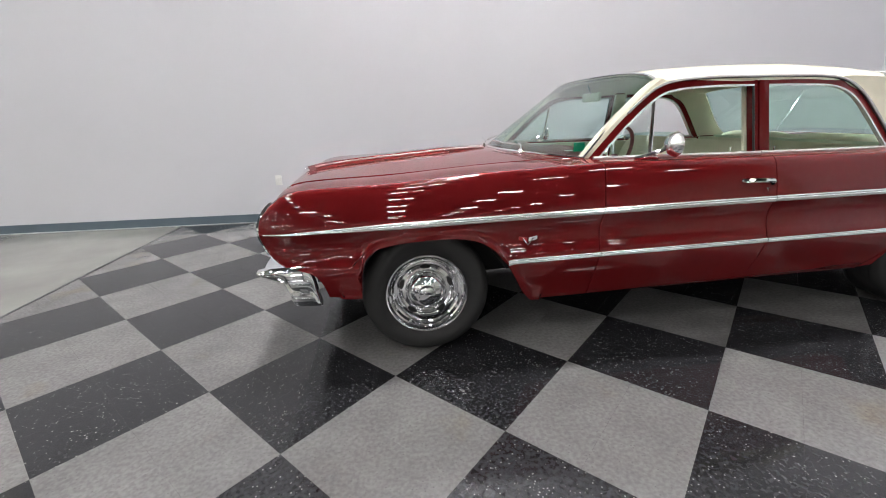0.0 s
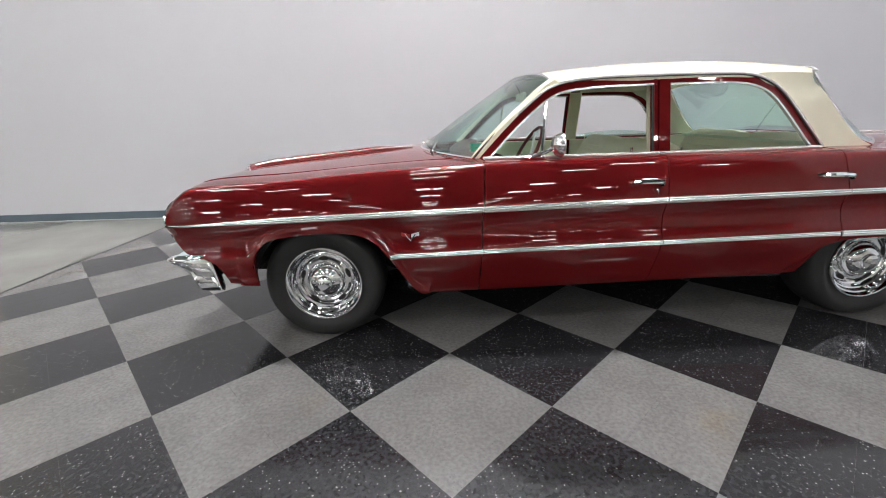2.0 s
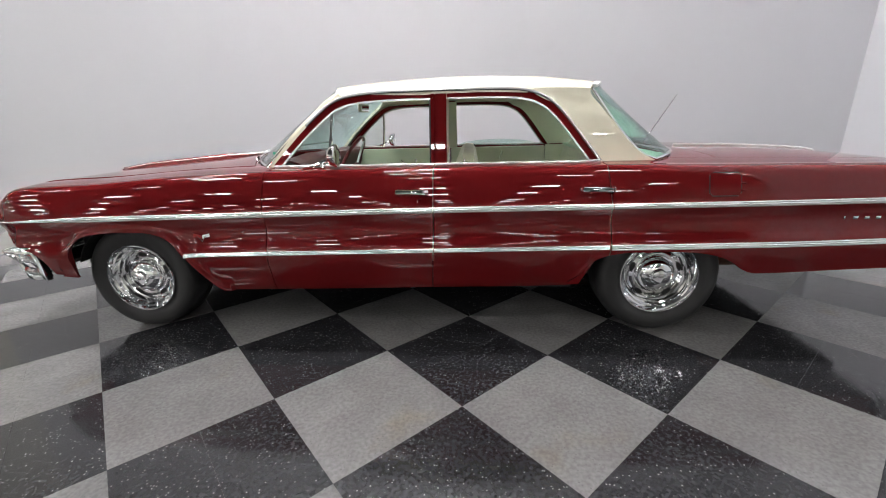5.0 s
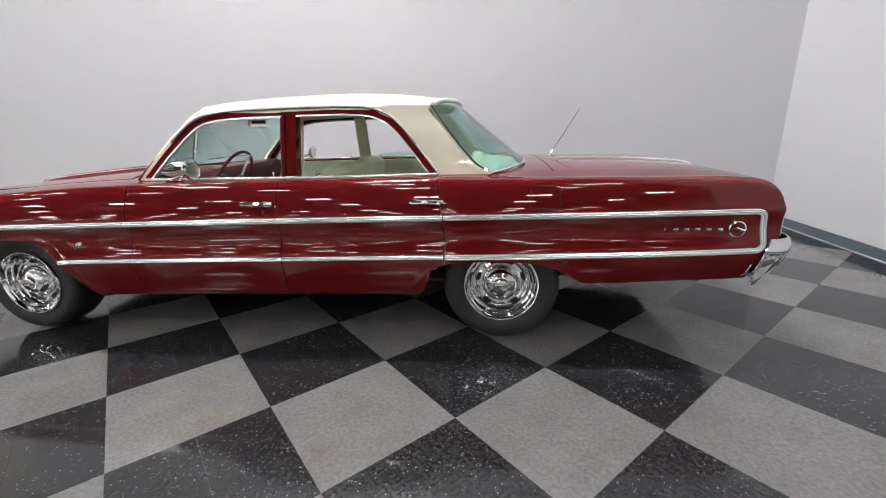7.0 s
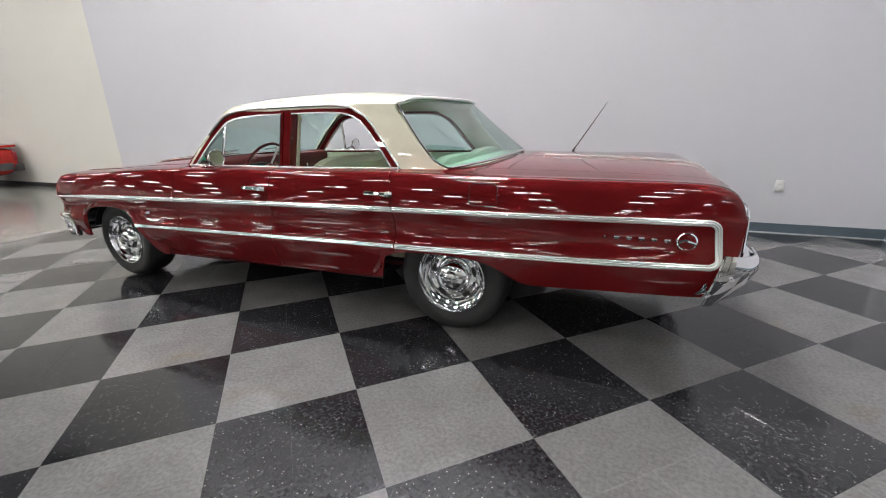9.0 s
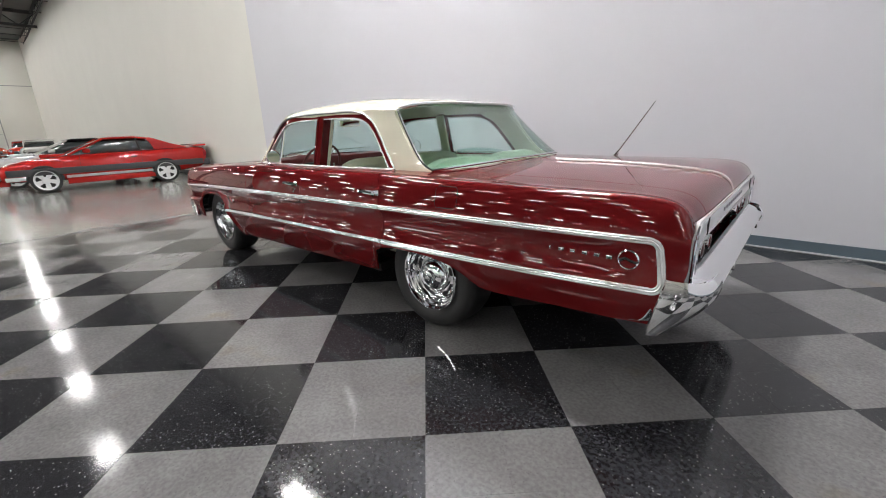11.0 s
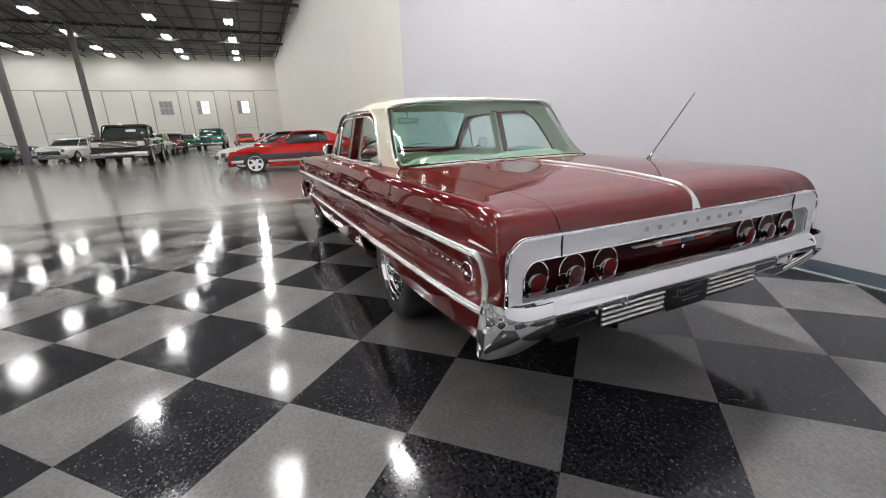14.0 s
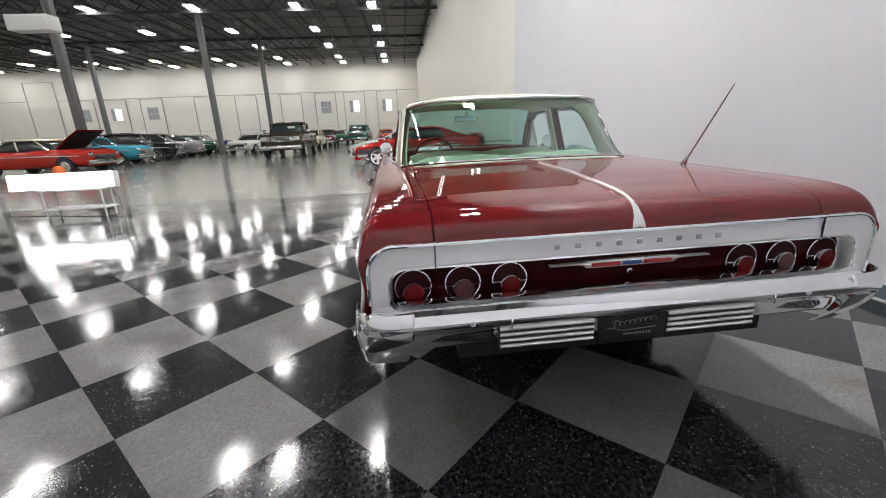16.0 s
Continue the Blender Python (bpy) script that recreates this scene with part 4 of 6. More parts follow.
piece("boot_lock", lathe([(0.010, 0), (0.010, 0.012), (0.005, 0.014)], 20, "x", (2.846, 0.0, 0.68)), M["chrome"], back)


M["lamp_dark"] = mat("dark_red_lamp_bowl", (0.028, 0.0025, 0.003), 0.45, 0.0, 0.0, 0.15)


def tail_lamp(y, clear):
    z, R, x0 = 0.684, 0.061, 2.848
    lamp = piece("tail_lamp", lathe([(R - 0.0028, 0.004), (R - 0.002, 0.0062), (R, 0.0072), (R + 0.002, 0.0062), (R + 0.0028, 0.001)], 48, "x", (x0, y, z)), M["chrome"], back, "round chrome-ringed tail lamp")
    piece("lamp_bowl", lathe([(R - 0.002, 0.003), (0.0, 0.0025)], 40, "x", (x0, y, z)), M["lamp_dark"], lamp)
    piece("inner_ring", lathe([(0.037, 0.003), (0.0355, 0.030), (0.0345, 0.032), (0.033, 0.030), (0.032, 0.024)], 36, "x", (x0, y, z - 0.013)), M["chrome"], lamp)
    piece("lens", lathe([(0.0335, 0.026), (0.030, 0.031), (0.02, 0.035), (0.0, 0.036)], 32, "x", (x0, y, z - 0.013)), M["lens_clear" if clear else "lens_deep"], lamp, "frosted clear lens" if clear else "red lens")
    for q in (-1, 1):
        piece("fin", box((x0 + 0.003, y + min(q * 0.036, q * 0.062), z - 0.0075), (x0 + 0.009, y + max(q * 0.036, q * 0.062), z - 0.005)), M["chrome"], lamp)


M["lens_deep"] = mat("deep_red_lamp_lens", (0.11, 0.004, 0.005), 0.25, 0, 0.0, 0.2)
for s in (-1, 1):
    for y, c in ((0.778, False), (0.607, True), (0.442, False)):
        tail_lamp(s * y, c)

# rear bumper
sect = [(2.896, 0.664), (2.928, 0.656), (2.957, 0.643), (2.977, 0.627), (2.988, 0.611), (2.986, 0.598), (2.974, 0.583), (2.952, 0.567), (2.926, 0.553), (2.902, 0.539), (2.889, 0.522), (2.878, 0.497), (2.866, 0.474), (2.848, 0.457), (2.81, 0.45)]
rows = []
for k in range(65):
    y = lerp(-0.945, 0.945, k / 64)
    a = max(0, (abs(y) - 0.78) / 0.1)
    rows.append([(x - 0.014 * min(a, 1) ** 2 - 0.09 * max(0, (abs(y) - 0.86) / 0.085) ** 2, y, z - 0.008 * min(a, 1.4)) for x, z in sect])
bumper = piece("rear_bumper", shell(rows, (-0.006, 0, 0)), M["chrome"], car, "chrome rear bumper with wrapped ends")
end_x = curve((0.40, 2.832), (0.45, 2.886), (0.5, 2.936), (0.55, 2.972), (0.59, 2.988), (0.62, 2.988), (0.65, 2.97))
end_f = curve((0.40, 2.775), (0.655, 2.836))
for s in (-1, 1):
    rows = []
    for v in even(16):
        z = lerp(0.65, 0.405, v)
        row = []
        for k in range(19):
            a = math.pi / 2 * k / 18
            back_x = end_x(z)
            front_x = end_f(z)
            m4 = (math.cos(a) ** 3 + math.sin(a) ** 3) ** (-1 / 3)
            inner_y = 0.79 + 0.03 * v ** 1.6
            outer_y = 0.986 - 0.016 * v ** 3 - 0.012 * (1 - v) ** 4
            row.append((front_x + (back_x - front_x) * math.cos(a) * m4, s * lerp(inner_y, outer_y, math.sin(a) * m4), z))
        rows.append(row)
    end = piece("bumper_end", shell(rows, (-0.006, -s * 0.006, 0)), M["chrome"], bumper, "chrome bumper end")
    piece("bolt", lathe([(0.009, 0), (0.009, 0.004), (0.004, 0.007)], 14, "y", (2.865, s * 0.985 - (0 if s > 0 else 0.006), 0.55)), M["stainless"], end)
    vent = piece("vent_plate", box((2.87, min(s * 0.14, s * 0.49), 0.452), (2.894, max(s * 0.14, s * 0.49), 0.538), 0.004), M["plate"], bumper, "vent panel with bright ribs")
    for z in (0.462, 0.484, 0.506, 0.528):
        piece("rib", tube([(2.896, s * 0.143, z), (2.896, s * 0.487, z)], 0.0068, 8), M["stainless"], vent)
    piece("bolt", lathe([(0.009, 0), (0.009, 0.005), (0.004, 0.008)], 14, "x", (2.882, s * 0.50, 0.515)), M["stainless"], bumper)
    piece("bolt", lathe([(0.009, 0), (0.009, 0.005), (0.004, 0.008)], 14, "x", (2.985, s * 0.60, 0.605)), M["stainless"], bumper)
    piece("joint_strap", box((2.94, s * 0.47 - 0.004, 0.575), (2.9905, s * 0.47 + 0.004, 0.612), 0.003), M["chrome"], bumper)
plate = piece("number_plate", box((2.898, -0.13, 0.436), (2.906, 0.13, 0.553), 0.006), M["plate"], bumper, "black display plate with a pale script flourish")
M["script"] = mat("dull_silver_script", (0.30, 0.30, 0.31), 0.4, 0.3)
piece("flourish", tube([(2.9072, 0.005 + lerp(-0.085, 0.085, k / 60) + 0.006 * math.sin(k * 0.9), 0.508 + 0.010 * math.cos(k * 0.9) * (1.7 if k < 9 else 0.75) + 0.0003 * k) for k in range(61)], 0.0012, 5), M["script"], plate)
piece("flourish", tube([(2.9072, -0.10, 0.500), (2.9072, -0.03, 0.484), (2.9072, 0.09, 0.490)], 0.0012, 5), M["script"], plate)
for k in range(9):
    piece("small_bar", box((2.9062, -0.032 + 0.012 * k, 0.466), (2.9072, -0.025 + 0.012 * k, 0.473)), M["script"], plate)
bumper.location.z = -0.013

# nose: grille, lamps, front bumper
g = piece("grille", shell([[(lerp(-2.195, -2.15, abs(y) / 0.88), y, z) for z in (0.53, 0.6, 0.7, 0.8, 0.868)] for y in [-0.88 + 0.088 * k for k in range(21)]], (0.02, 0, 0)), M["black"], car)
for z in [0.57 + 0.03 * k for k in range(10)]:
    piece("grille_bar", box((-2.215, -0.50, z), (-2.19, 0.50, z + 0.008), 0.002), M["stainless"], g)
for s in (-1, 1):
    for y in (0.60, 0.78):
        h = piece("headlamp", lathe([(0.0, -0.05), (0.06, -0.04), (0.078, -0.02), (0.086, -0.03), (0.09, 0.0), (0.09, 0.03)], 32, "x", (-2.195, s * y, 0.71)), M["chrome"], car, "round headlamp in a chrome bezel")
    rows = [[(nose(z) - 0.002 + a, s * (side_y(nose(z) + 0.004, z) - b), z) for a, b in ((0.012, -0.002), (-0.004, 0.004), (-0.006, 0.014), (0.01, 0.03))] for z in [lerp(0.60, 0.835, u) for u in even(14)]]
    piece("nose_moulding", shell(rows, (0.004, -s * 0.004, 0)), M["chrome"], car, "thin chrome nose edge moulding")
sect = [(-2.2, 0.535), (-2.27, 0.532), (-2.32, 0.52), (-2.327, 0.505), (-2.275, 0.475), (-2.24, 0.45), (-2.22, 0.415), (-2.2, 0.38), (-2.16, 0.36)]
rows = [[(x + 0.02 * max(0, (abs(y) - 0.7) / 0.2) ** 2, y, z) for x, z in sect] for y in [-0.9 + 0.045 * k for k in range(41)]]
fb = piece("front_bumper", shell(rows, (0.006, 0, 0)), M["chrome"], car, "chrome front bumper with pointed wrapped ends")
for s in (-1, 1):
    top = curve((-2.332, 0.520), (-2.28, 0.536), (-2.2, 0.547), (-2.11, 0.549), (-2.088, 0.540), (-2.075, 0.51), (-2.06, 0.44), (-2.045, 0.362))
    low = curve((-2.332, 0.506), (-2.25, 0.474), (-2.20, 0.452), (-2.19, 0.42), (-2.18, 0.382), (-2.165, 0.358), (-2.13, 0.349), (-2.045, 0.346))
    xs = [lerp(-2.332, -2.045, u) for u in even(30)]
    rows = [[(x, s * (0.90 + 0.055 * min(1, (x + 2.332) / 0.16) ** 0.6 + 0.016 * math.sin(math.pi * v) ** 0.7 - 0.012 * math.exp(-((v - 0.62) / 0.1) ** 2)), lerp(top(x), low(x), v)) for v in even(10)] for x in xs]
    end = piece("bumper_end", shell(rows, (0, -s * 0.03, 0)), M["chrome"], fb, "pointed chrome bumper end")
    piece("bolt", lathe([(0.008, 0), (0.008, 0.004), (0.004, 0.007)], 14, "y", (-2.15, s * 0.968 - (0 if s > 0 else 0.006), 0.50)), M["stainless"], end)


# wheels
def wheel(x, s):
    w = tagged(new("wheel"), "black tyre on a chrome slotted wheel")
    w.parent = car
    w.location = (x, 0.0, 0.329 if x < 0 else 0.336)
    w.scale = (0.985 if x < 0 else 1.0, 1, 0.985 if x < 0 else 1.0)
    flip = s
    t = [(0.205, 0.865), (0.222, 0.872), (0.24, 0.882), (0.27, 0.888), (0.295, 0.886), (0.315, 0.876), (0.327, 0.858), (0.333, 0.83), (0.335, 0.78), (0.335, 0.73), (0.333, 0.68), (0.325, 0.655), (0.30, 0.645), (0.205, 0.66)]
    ty = piece("tyre", lathe([(r, flip * a) for r, a in t], 72, "y"), M["rubber"], w, "wide black tyre")
    bm = bmesh.new()
    for dy in (0.69, 0.735, 0.78, 0.825):
        add_lathe(bm, [(0.3355, flip * (dy - 0.004)), (0.3365, flip * dy), (0.3355, flip * (dy + 0.004))], 72, "y")
    piece("tread_rib", bm, M["rubber"], ty)
    rim = [(0.20, 0.80), (0.211, 0.868), (0.216, 0.877), (0.212, 0.884), (0.205, 0.883), (0.200, 0.872), (0.196, 0.862), (0.188, 0.858), (0.184, 0.846), (0.180, 0.838), (0.172, 0.834), (0.168, 0.820), (0.163, 0.806), (0.155, 0.800), (0.148, 0.806), (0.140, 0.816), (0.125, 0.822), (0.110, 0.820), (0.100, 0.812)]
    rm = piece("rim", lathe([(r, flip * a) for r, a in rim], 72, "y"), M["chrome"], w, "stepped chrome rim", 25)
    cap = [(0.106, 0.812), (0.104, 0.828), (0.097, 0.845), (0.083, 0.860), (0.065, 0.870), (0.046, 0.875), (0.044, 0.884), (0.040, 0.893), (0.025, 0.898), (0.0, 0.899)]
    piece("hub_cap", lathe([(r, flip * a) for r, a in cap], 48, "y"), M["chrome"], w, "domed chrome hub cap")
    for k in range(5):
        a = 2 * math.pi * (k + 0.25) / 5
        bm = bmesh.new()
        ring, low = [], []
        for j in range(16):
            b = 2 * math.pi * j / 16
            da, dr = 0.21 * math.cos(b), 0.0125 * math.sin(b)
            r = 0.1335 + dr
            ring.append(bm.verts.new((r * math.cos(a + da), flip * 0.8235, r * math.sin(a + da))))
            low.append(bm.verts.new((r * math.cos(a + da), flip * 0.812, r * math.sin(a + da))))
        bm.faces.new(ring)
        bm.faces.new(low)
        for j in range(16):
            bm.faces.new((ring[j], ring[(j + 1) % 16], low[(j + 1) % 16], low[j]))
        piece("slot", bm, M["black"], rm)
    return w


for x in (-1.536, 1.505):
    for s in (-1, 1):
        wheel(x, s)

# underbody, wheel houses, cabin floor
bm = bmesh.new()
add_box(bm, (-2.12, -0.60, 0.33), (-0.80, 0.60, 0.86))
add_box(bm, (-0.95, -0.86, 0.27), (1.03, 0.86, 0.33))
add_box(bm, (1.02, -0.62, 0.36), (1.5, 0.62, 0.60))
add_box(bm, (1.5, -0.62, 0.36), (2.80, 0.62, 0.80))
add_box(bm, (1.98, -0.88, 0.43), (2.70, 0.88, 0.62))
for s in (-1, 1):
    add_box(bm, (-0.94, min(s * 0.60, s * 0.88), 0.30), (-0.72, max(s * 0.60, s * 0.88), 0.90))
piece("underbody", bm, M["black"], car, "matt black underbody")
for s in (-1, 1):
    for x, z, r in ((-1.5, 0.30, 0.40), (1.48, 0.26, 0.45)):
        rows = [[(x + r * math.cos(a), s * y, z + r * 0.98 * math.sin(a)) for y in (0.60, 0.75, 0.90)] for a in [lerp(0.36, math.pi - 0.36, k / 16) for k in range(17)]]
        piece("wheel_house", shell(rows, (0, 0, 0.01)), M["black"], car)
pipe_mat = mat("rusty_exhaust", (0.16, 0.09, 0.06), 0.6, 0.5)
for s in (-1, 1):
    bm = tube([(0.6, s * 0.45, 0.26), (1.2, s * 0.5, 0.24), (1.9, s * 0.62, 0.34), (2.15, s * 0.70, 0.375), (2.2, s * 0.76, 0.37)], 0.028, 10)
    piece("exhaust", bm, pipe_mat, car, "dull brown exhaust pipe")

# cabin
cabin_floor = piece("cabin_floor", box((-0.85, -0.74, 0.33), (1.2, 0.74, 0.36)), M["carpet"], car, "dark maroon carpet")


def bench(x0, z0, back_top, depth, lean):
    b = tagged(new("bench_seat"), "pale green-cream vinyl bench seat")
    b.parent = car
    rows = []
    for y in [-0.66 + 0.066 * k for k in range(21)]:
        e = 0.02 * (1 - min(1, (0.68 - abs(y)) / 0.08))
        prof = [(x0, z0 - 0.16), (x0 - 0.01, z0 - 0.04), (x0 + 0.03, z0), (x0 + 0.12, z0 + 0.012), (x0 + depth * 0.6, z0 - 0.005), (x0 + depth, z0 - 0.03)]
        rows.append([(x, y, z - e) for x, z in prof])
    piece("cushion", shell(rows, (0, 0, -0.06)), M["vinyl"], b)
    rows = []
    for y in [-0.66 + 0.066 * k for k in range(21)]:
        dip = 0.018 * max(0, 1 - (y / 0.14) ** 2) + 0.035 * max(0, (abs(y) - 0.5) / 0.16) ** 2
        prof = [(depth - 0.02, -0.04), (depth + lean * 0.3, 0.12), (depth + lean * 0.65, 0.26), (depth + lean * 0.9, back_top - z0 - 0.035), (depth + lean + 0.02, back_top - z0), (depth + lean + 0.075, back_top - z0 - 0.006), (depth + lean + 0.10, back_top - z0 - 0.05), (depth + lean * 0.6 + 0.12, 0.15), (depth + 0.12, -0.1)]
        rows.append([(x0 + x, y, z0 + z - dip * (1 if 2 < k < 7 else 0)) for k, (x, z) in enumerate(prof)])
    bk = piece("backrest", shell(rows, (0.01, 0, 0)), M["vinyl"], b)
    for k in range(4):
        z = back_top - 0.075 - 0.045 * k
        x = x0 + depth + lean * lerp(0.88, 0.45, k / 3) - 0.004
        for q in (-0.36, 0.36):
            piece("pleat", tube([(x, q - 0.22, z), (x - 0.006, q, z), (x, q + 0.22, z)], 0.007, 6), M["vinyl"], bk)
    return b


bench(-0.17, 0.62, 1.005, 0.44, 0.13)
bench(0.70, 0.63, 1.02, 0.46, 0.14)
for s in (-1, 1):
    piece("quarter_trim", box((1.118, min(s * 0.675, s * 0.70), 0.40), (1.46, max(s * 0.675, s * 0.70), 0.966), 0.008), M["vinyl"], car, "pale green-cream rear side trim")
rows = [[(lerp(1.27, rear_glass(y) - 0.03, u), y, 0.978 - 0.006 * u) for u in even(6)] for y in [-0.70 + 0.1 * k for k in range(15)]]
piece("parcel_shelf", shell(rows, (0, 0, -0.02)), M["vinyl_green"], car, "pale green parcel shelf")
rows = [[(x + 0.10 * (1 - (y / 0.7) ** 2) * -0.6, y, z) for x, z in ((-0.72, 0.955), (-0.66, 0.985), (-0.58, 0.99 + 0.02 * math.exp(-((y + 0.35) / 0.25) ** 2)), (-0.53, 0.975), (-0.515, 0.94), (-0.53, 0.86), (-0.56, 0.78), (-0.66, 0.72))] for y in [-0.70 + 0.07 * k for k in range(21)]]
dash = piece("dashboard", shell(rows, (-0.01, 0, -0.01)), M["dash"], car, "maroon dashboard with a padded top")
piece("instrument_panel", box((-0.56, -0.52, 0.86), (-0.505, -0.14, 0.935), 0.01), M["plate"], dash)
sw = tagged(new("steering_wheel"), "thin maroon steering wheel with chrome spokes")
sw.parent = car
sw.matrix_local = Matrix.Translation((-0.335, -0.36, 0.925)) @ Matrix.Rotation(radians(-62), 4, "Y")
bm = bmesh.new()
pts = [(0.2 * math.cos(2 * math.pi * k / 40), 0.2 * math.sin(2 * math.pi * k / 40), 0) for k in range(41)]
piece("wheel_rim", add_tube(bm, pts, 0.011, 8), M["dash"], sw)
for a in (0.5, 2.64, 4.712):
    piece("spoke", tube([(0.02 * math.cos(a), 0.02 * math.sin(a), -0.04), (0.195 * math.cos(a), 0.195 * math.sin(a), -0.003)], 0.008, 6), M["satin"], sw)
piece("horn_boss", lathe([(0.0, -0.02), (0.035, -0.025), (0.045, -0.045), (0.03, -0.09), (0.028, -0.34)], 24, "z"), M["dash"], sw)
rv = piece("inner_mirror", box((-0.31, -0.135, 1.262), (-0.285, 0.105, 1.318), 0.012), M["headliner"], car, "cream-backed inside mirror")
piece("mirror_face", box((-0.2845, -0.12, 1.268), (-0.282, 0.09, 1.312)), M["chrome"], rv)
piece("mirror_stem", tube([(-0.30, -0.015, 1.315), (-0.33, -0.015, 1.37)], 0.006, 6), M["chrome"], rv)

# outside fittings
for s in (-1, 1):
    m = tagged(new("door_mirror"), "round chrome door mirror on a chrome arm")
    m.parent = car
    piece("foot", tube([(-0.46, s * 0.842, 0.9665), (-0.42, s * 0.846, 0.970), (-0.36, s * 0.850, 0.970), (-0.33, s * 0.852, 0.9665)], 0.01, 10, [0.004, 0.012, 0.013, 0.006]), M["chrome"], m)
    piece("arm", tube([(-0.40, s * 0.846, 0.972), (-0.36, s * 0.850, 0.986), (-0.315, s * 0.856, 1.004), (-0.288, s * 0.862, 1.026)], 0.01, 10, [0.013, 0.012, 0.010, 0.016]), M["chrome"], m)
    head = lathe([(0.0, -0.040), (0.018, -0.038), (0.036, -0.030), (0.052, -0.014), (0.060, 0.004), (0.062, 0.014), (0.058, 0.019), (0.054, 0.016)], 32, "x", (-0.270, s * 0.868, 1.030))
    hd = piece("head", head, M["chrome"], m, "round chrome mirror head")
    piece("mirror_glass", lathe([(0.0555, 0.0), (0.0, 0.0005)], 28, "x", (-0.255, s * 0.868, 1.030)), M["chrome"], hd)
for y in (-0.42, 0.22):
    wp = tagged(new("windscreen_wiper"), "slim chrome windscreen wiper")
    wp.parent = car
    xb = screen_base(y)
    piece("arm", tube([(xb - 0.02, y, 0.99), (xb + 0.0, y + 0.05, 1.015), (xb + 0.02, y + 0.24, 1.03)], 0.006, 6), M["chrome"], wp)
    piece("blade", tube([(screen_base(y + q) - 0.012 + 0.02, y + q, 1.02 + 0.03 * abs(q)) for q in (0.05, 0.2, 0.4)], 0.005, 6), M["stainless"], wp)
    piece("pivot", lathe([(0.02, 0), (0.016, 0.02), (0.008, 0.03)], 14, "z", (xb - 0.02, y, 0.972)), M["chrome"], wp)
ant = tagged(new("aerial"), "thin chrome aerial raked backwards")
ant.parent = car
base = Vector((2.0, 0.80, deck_z(2.0, 0.80)))
piece("aerial_base", tube([base, base + Vector((0.01, 0.004, 0.02)), base + Vector((0.022, 0.01, 0.045))], 0.01, 10, [0.016, 0.012, 0.006]), M["chrome"], ant)
piece("mast", tube([base + Vector((0.02, 0.01, 0.04)), base + Vector((0.13, 0.02, 0.21)), base + Vector((0.247, 0.034, 0.395))], 0.004, 6, [0.0045, 0.004, 0.003]), M["chrome"], ant)
card = piece("green_card", box((-0.70, -0.662, 0.994), (-0.638, -0.659, 1.042)), M["paper_green"], car, "small green paper tag")
card2 = piece("paper_slip", box((-0.70, -0.58, 0.991), (-0.60, -0.54, 0.9935)), M["paper_white"], car, "white paper slip")

# ---- the other cars in the hall ----
def hall_paint(name, c):
    return car_paint("paint_" + name, c)


M["tyre_far"] = M["rubber"]
M["grille_far"] = mat("dark_grille", (0.03, 0.03, 0.03), 0.4, 0.5)
M["glass_dark"] = mat("dark_window_glass", (0.05, 0.06, 0.06), 0.04, 0.25, 0.0, 1.0)
M["outlet_white"] = painted("white_plastic", (0.72, 0.72, 0.70), 0.35)
M["white_wheel"] = mat("white_painted_wheel", (0.72, 0.72, 0.72), 0.35)
M["silver_band"] = mat("silver_side_stripe", (0.42, 0.40, 0.40), 0.35, 0.2)
M["grey_band"] = mat("charcoal_side_band", (0.05, 0.048, 0.05), 0.45)


def sweep_body(stations_, n=14):
    """Loft of rounded sections: (x, half width, bottom, top, shoulder roundness)."""
    rows = []
    for x, w, lo, hi, r in stations_:
        half = []
        for k in range(n + 1):
            a = -math.pi / 2 + math.pi * k / n
            cy, cz = math.cos(a), math.sin(a)
            e = 2 / r
            half.append((x, w * abs(cy) ** e, (lo + hi) / 2 + (hi - lo) / 2 * (1 if cz > 0 else -1) * abs(cz) ** e))
        rows.append(half + [(p[0], -p[1], p[2]) for p in reversed(half[:-1])])
    bm = bmesh.new()
    vs = grid_faces(bm, rows)
    bm.faces.new(vs[0])
    bm.faces.new(vs[-1])
    bmesh.ops.remove_doubles(bm, verts=bm.verts, dist=1e-5)
    return bm


def far_wheel(x, y, r, parent, rim_mat, out, share=0.62):
    w = tagged(new("wheel"))
    w.parent = parent
    w.location = (x, y, r)
    prof = [(r * share, 0.085), (r * (share + 0.07), 0.105), (r * 0.93, 0.10), (r, 0.07), (r, -0.10), (r * 0.6, -0.11)]
    piece("tyre", lathe([(q, out * a) for q, a in prof], 28, "y"), M["tyre_far"], w)
    piece("rim", lathe([(r * (share + 0.02), out * 0.1), (r * (share - 0.03), out * 0.09), (r * (share - 0.08), out * 0.08), (r * 0.3, out * 0.085), (r * 0.25, out * 0.1), (0, out * 0.105)], 28, "y"), rim_mat, w)
    return w


def wheel_arch(x, q, w, r, parent):
    bm = lathe([(r * 1.16, q * (w - 0.3)), (r * 1.16, q * (w + 0.003)), (r * 0.9, q * (w + 0.001))], 28, "y", (x, 0, r * 1.02))
    bmesh.ops.bisect_plane(bm, geom=bm.verts[:] + bm.edges[:] + bm.faces[:], plane_co=(0, 0, r * 0.95), plane_no=(0, 0, 1), clear_inner=True)
    piece("wheel_arch", bm, M["black"], parent)


def add_wheels(car_, xf, xr, w, r, rim_mat):
    for x in (xf, xr):
        for q in (-1, 1):
            wheel_arch(x, q, w, r, car_)
            far_wheel(x, q * (w - 0.085), r, car_, rim_mat, q)


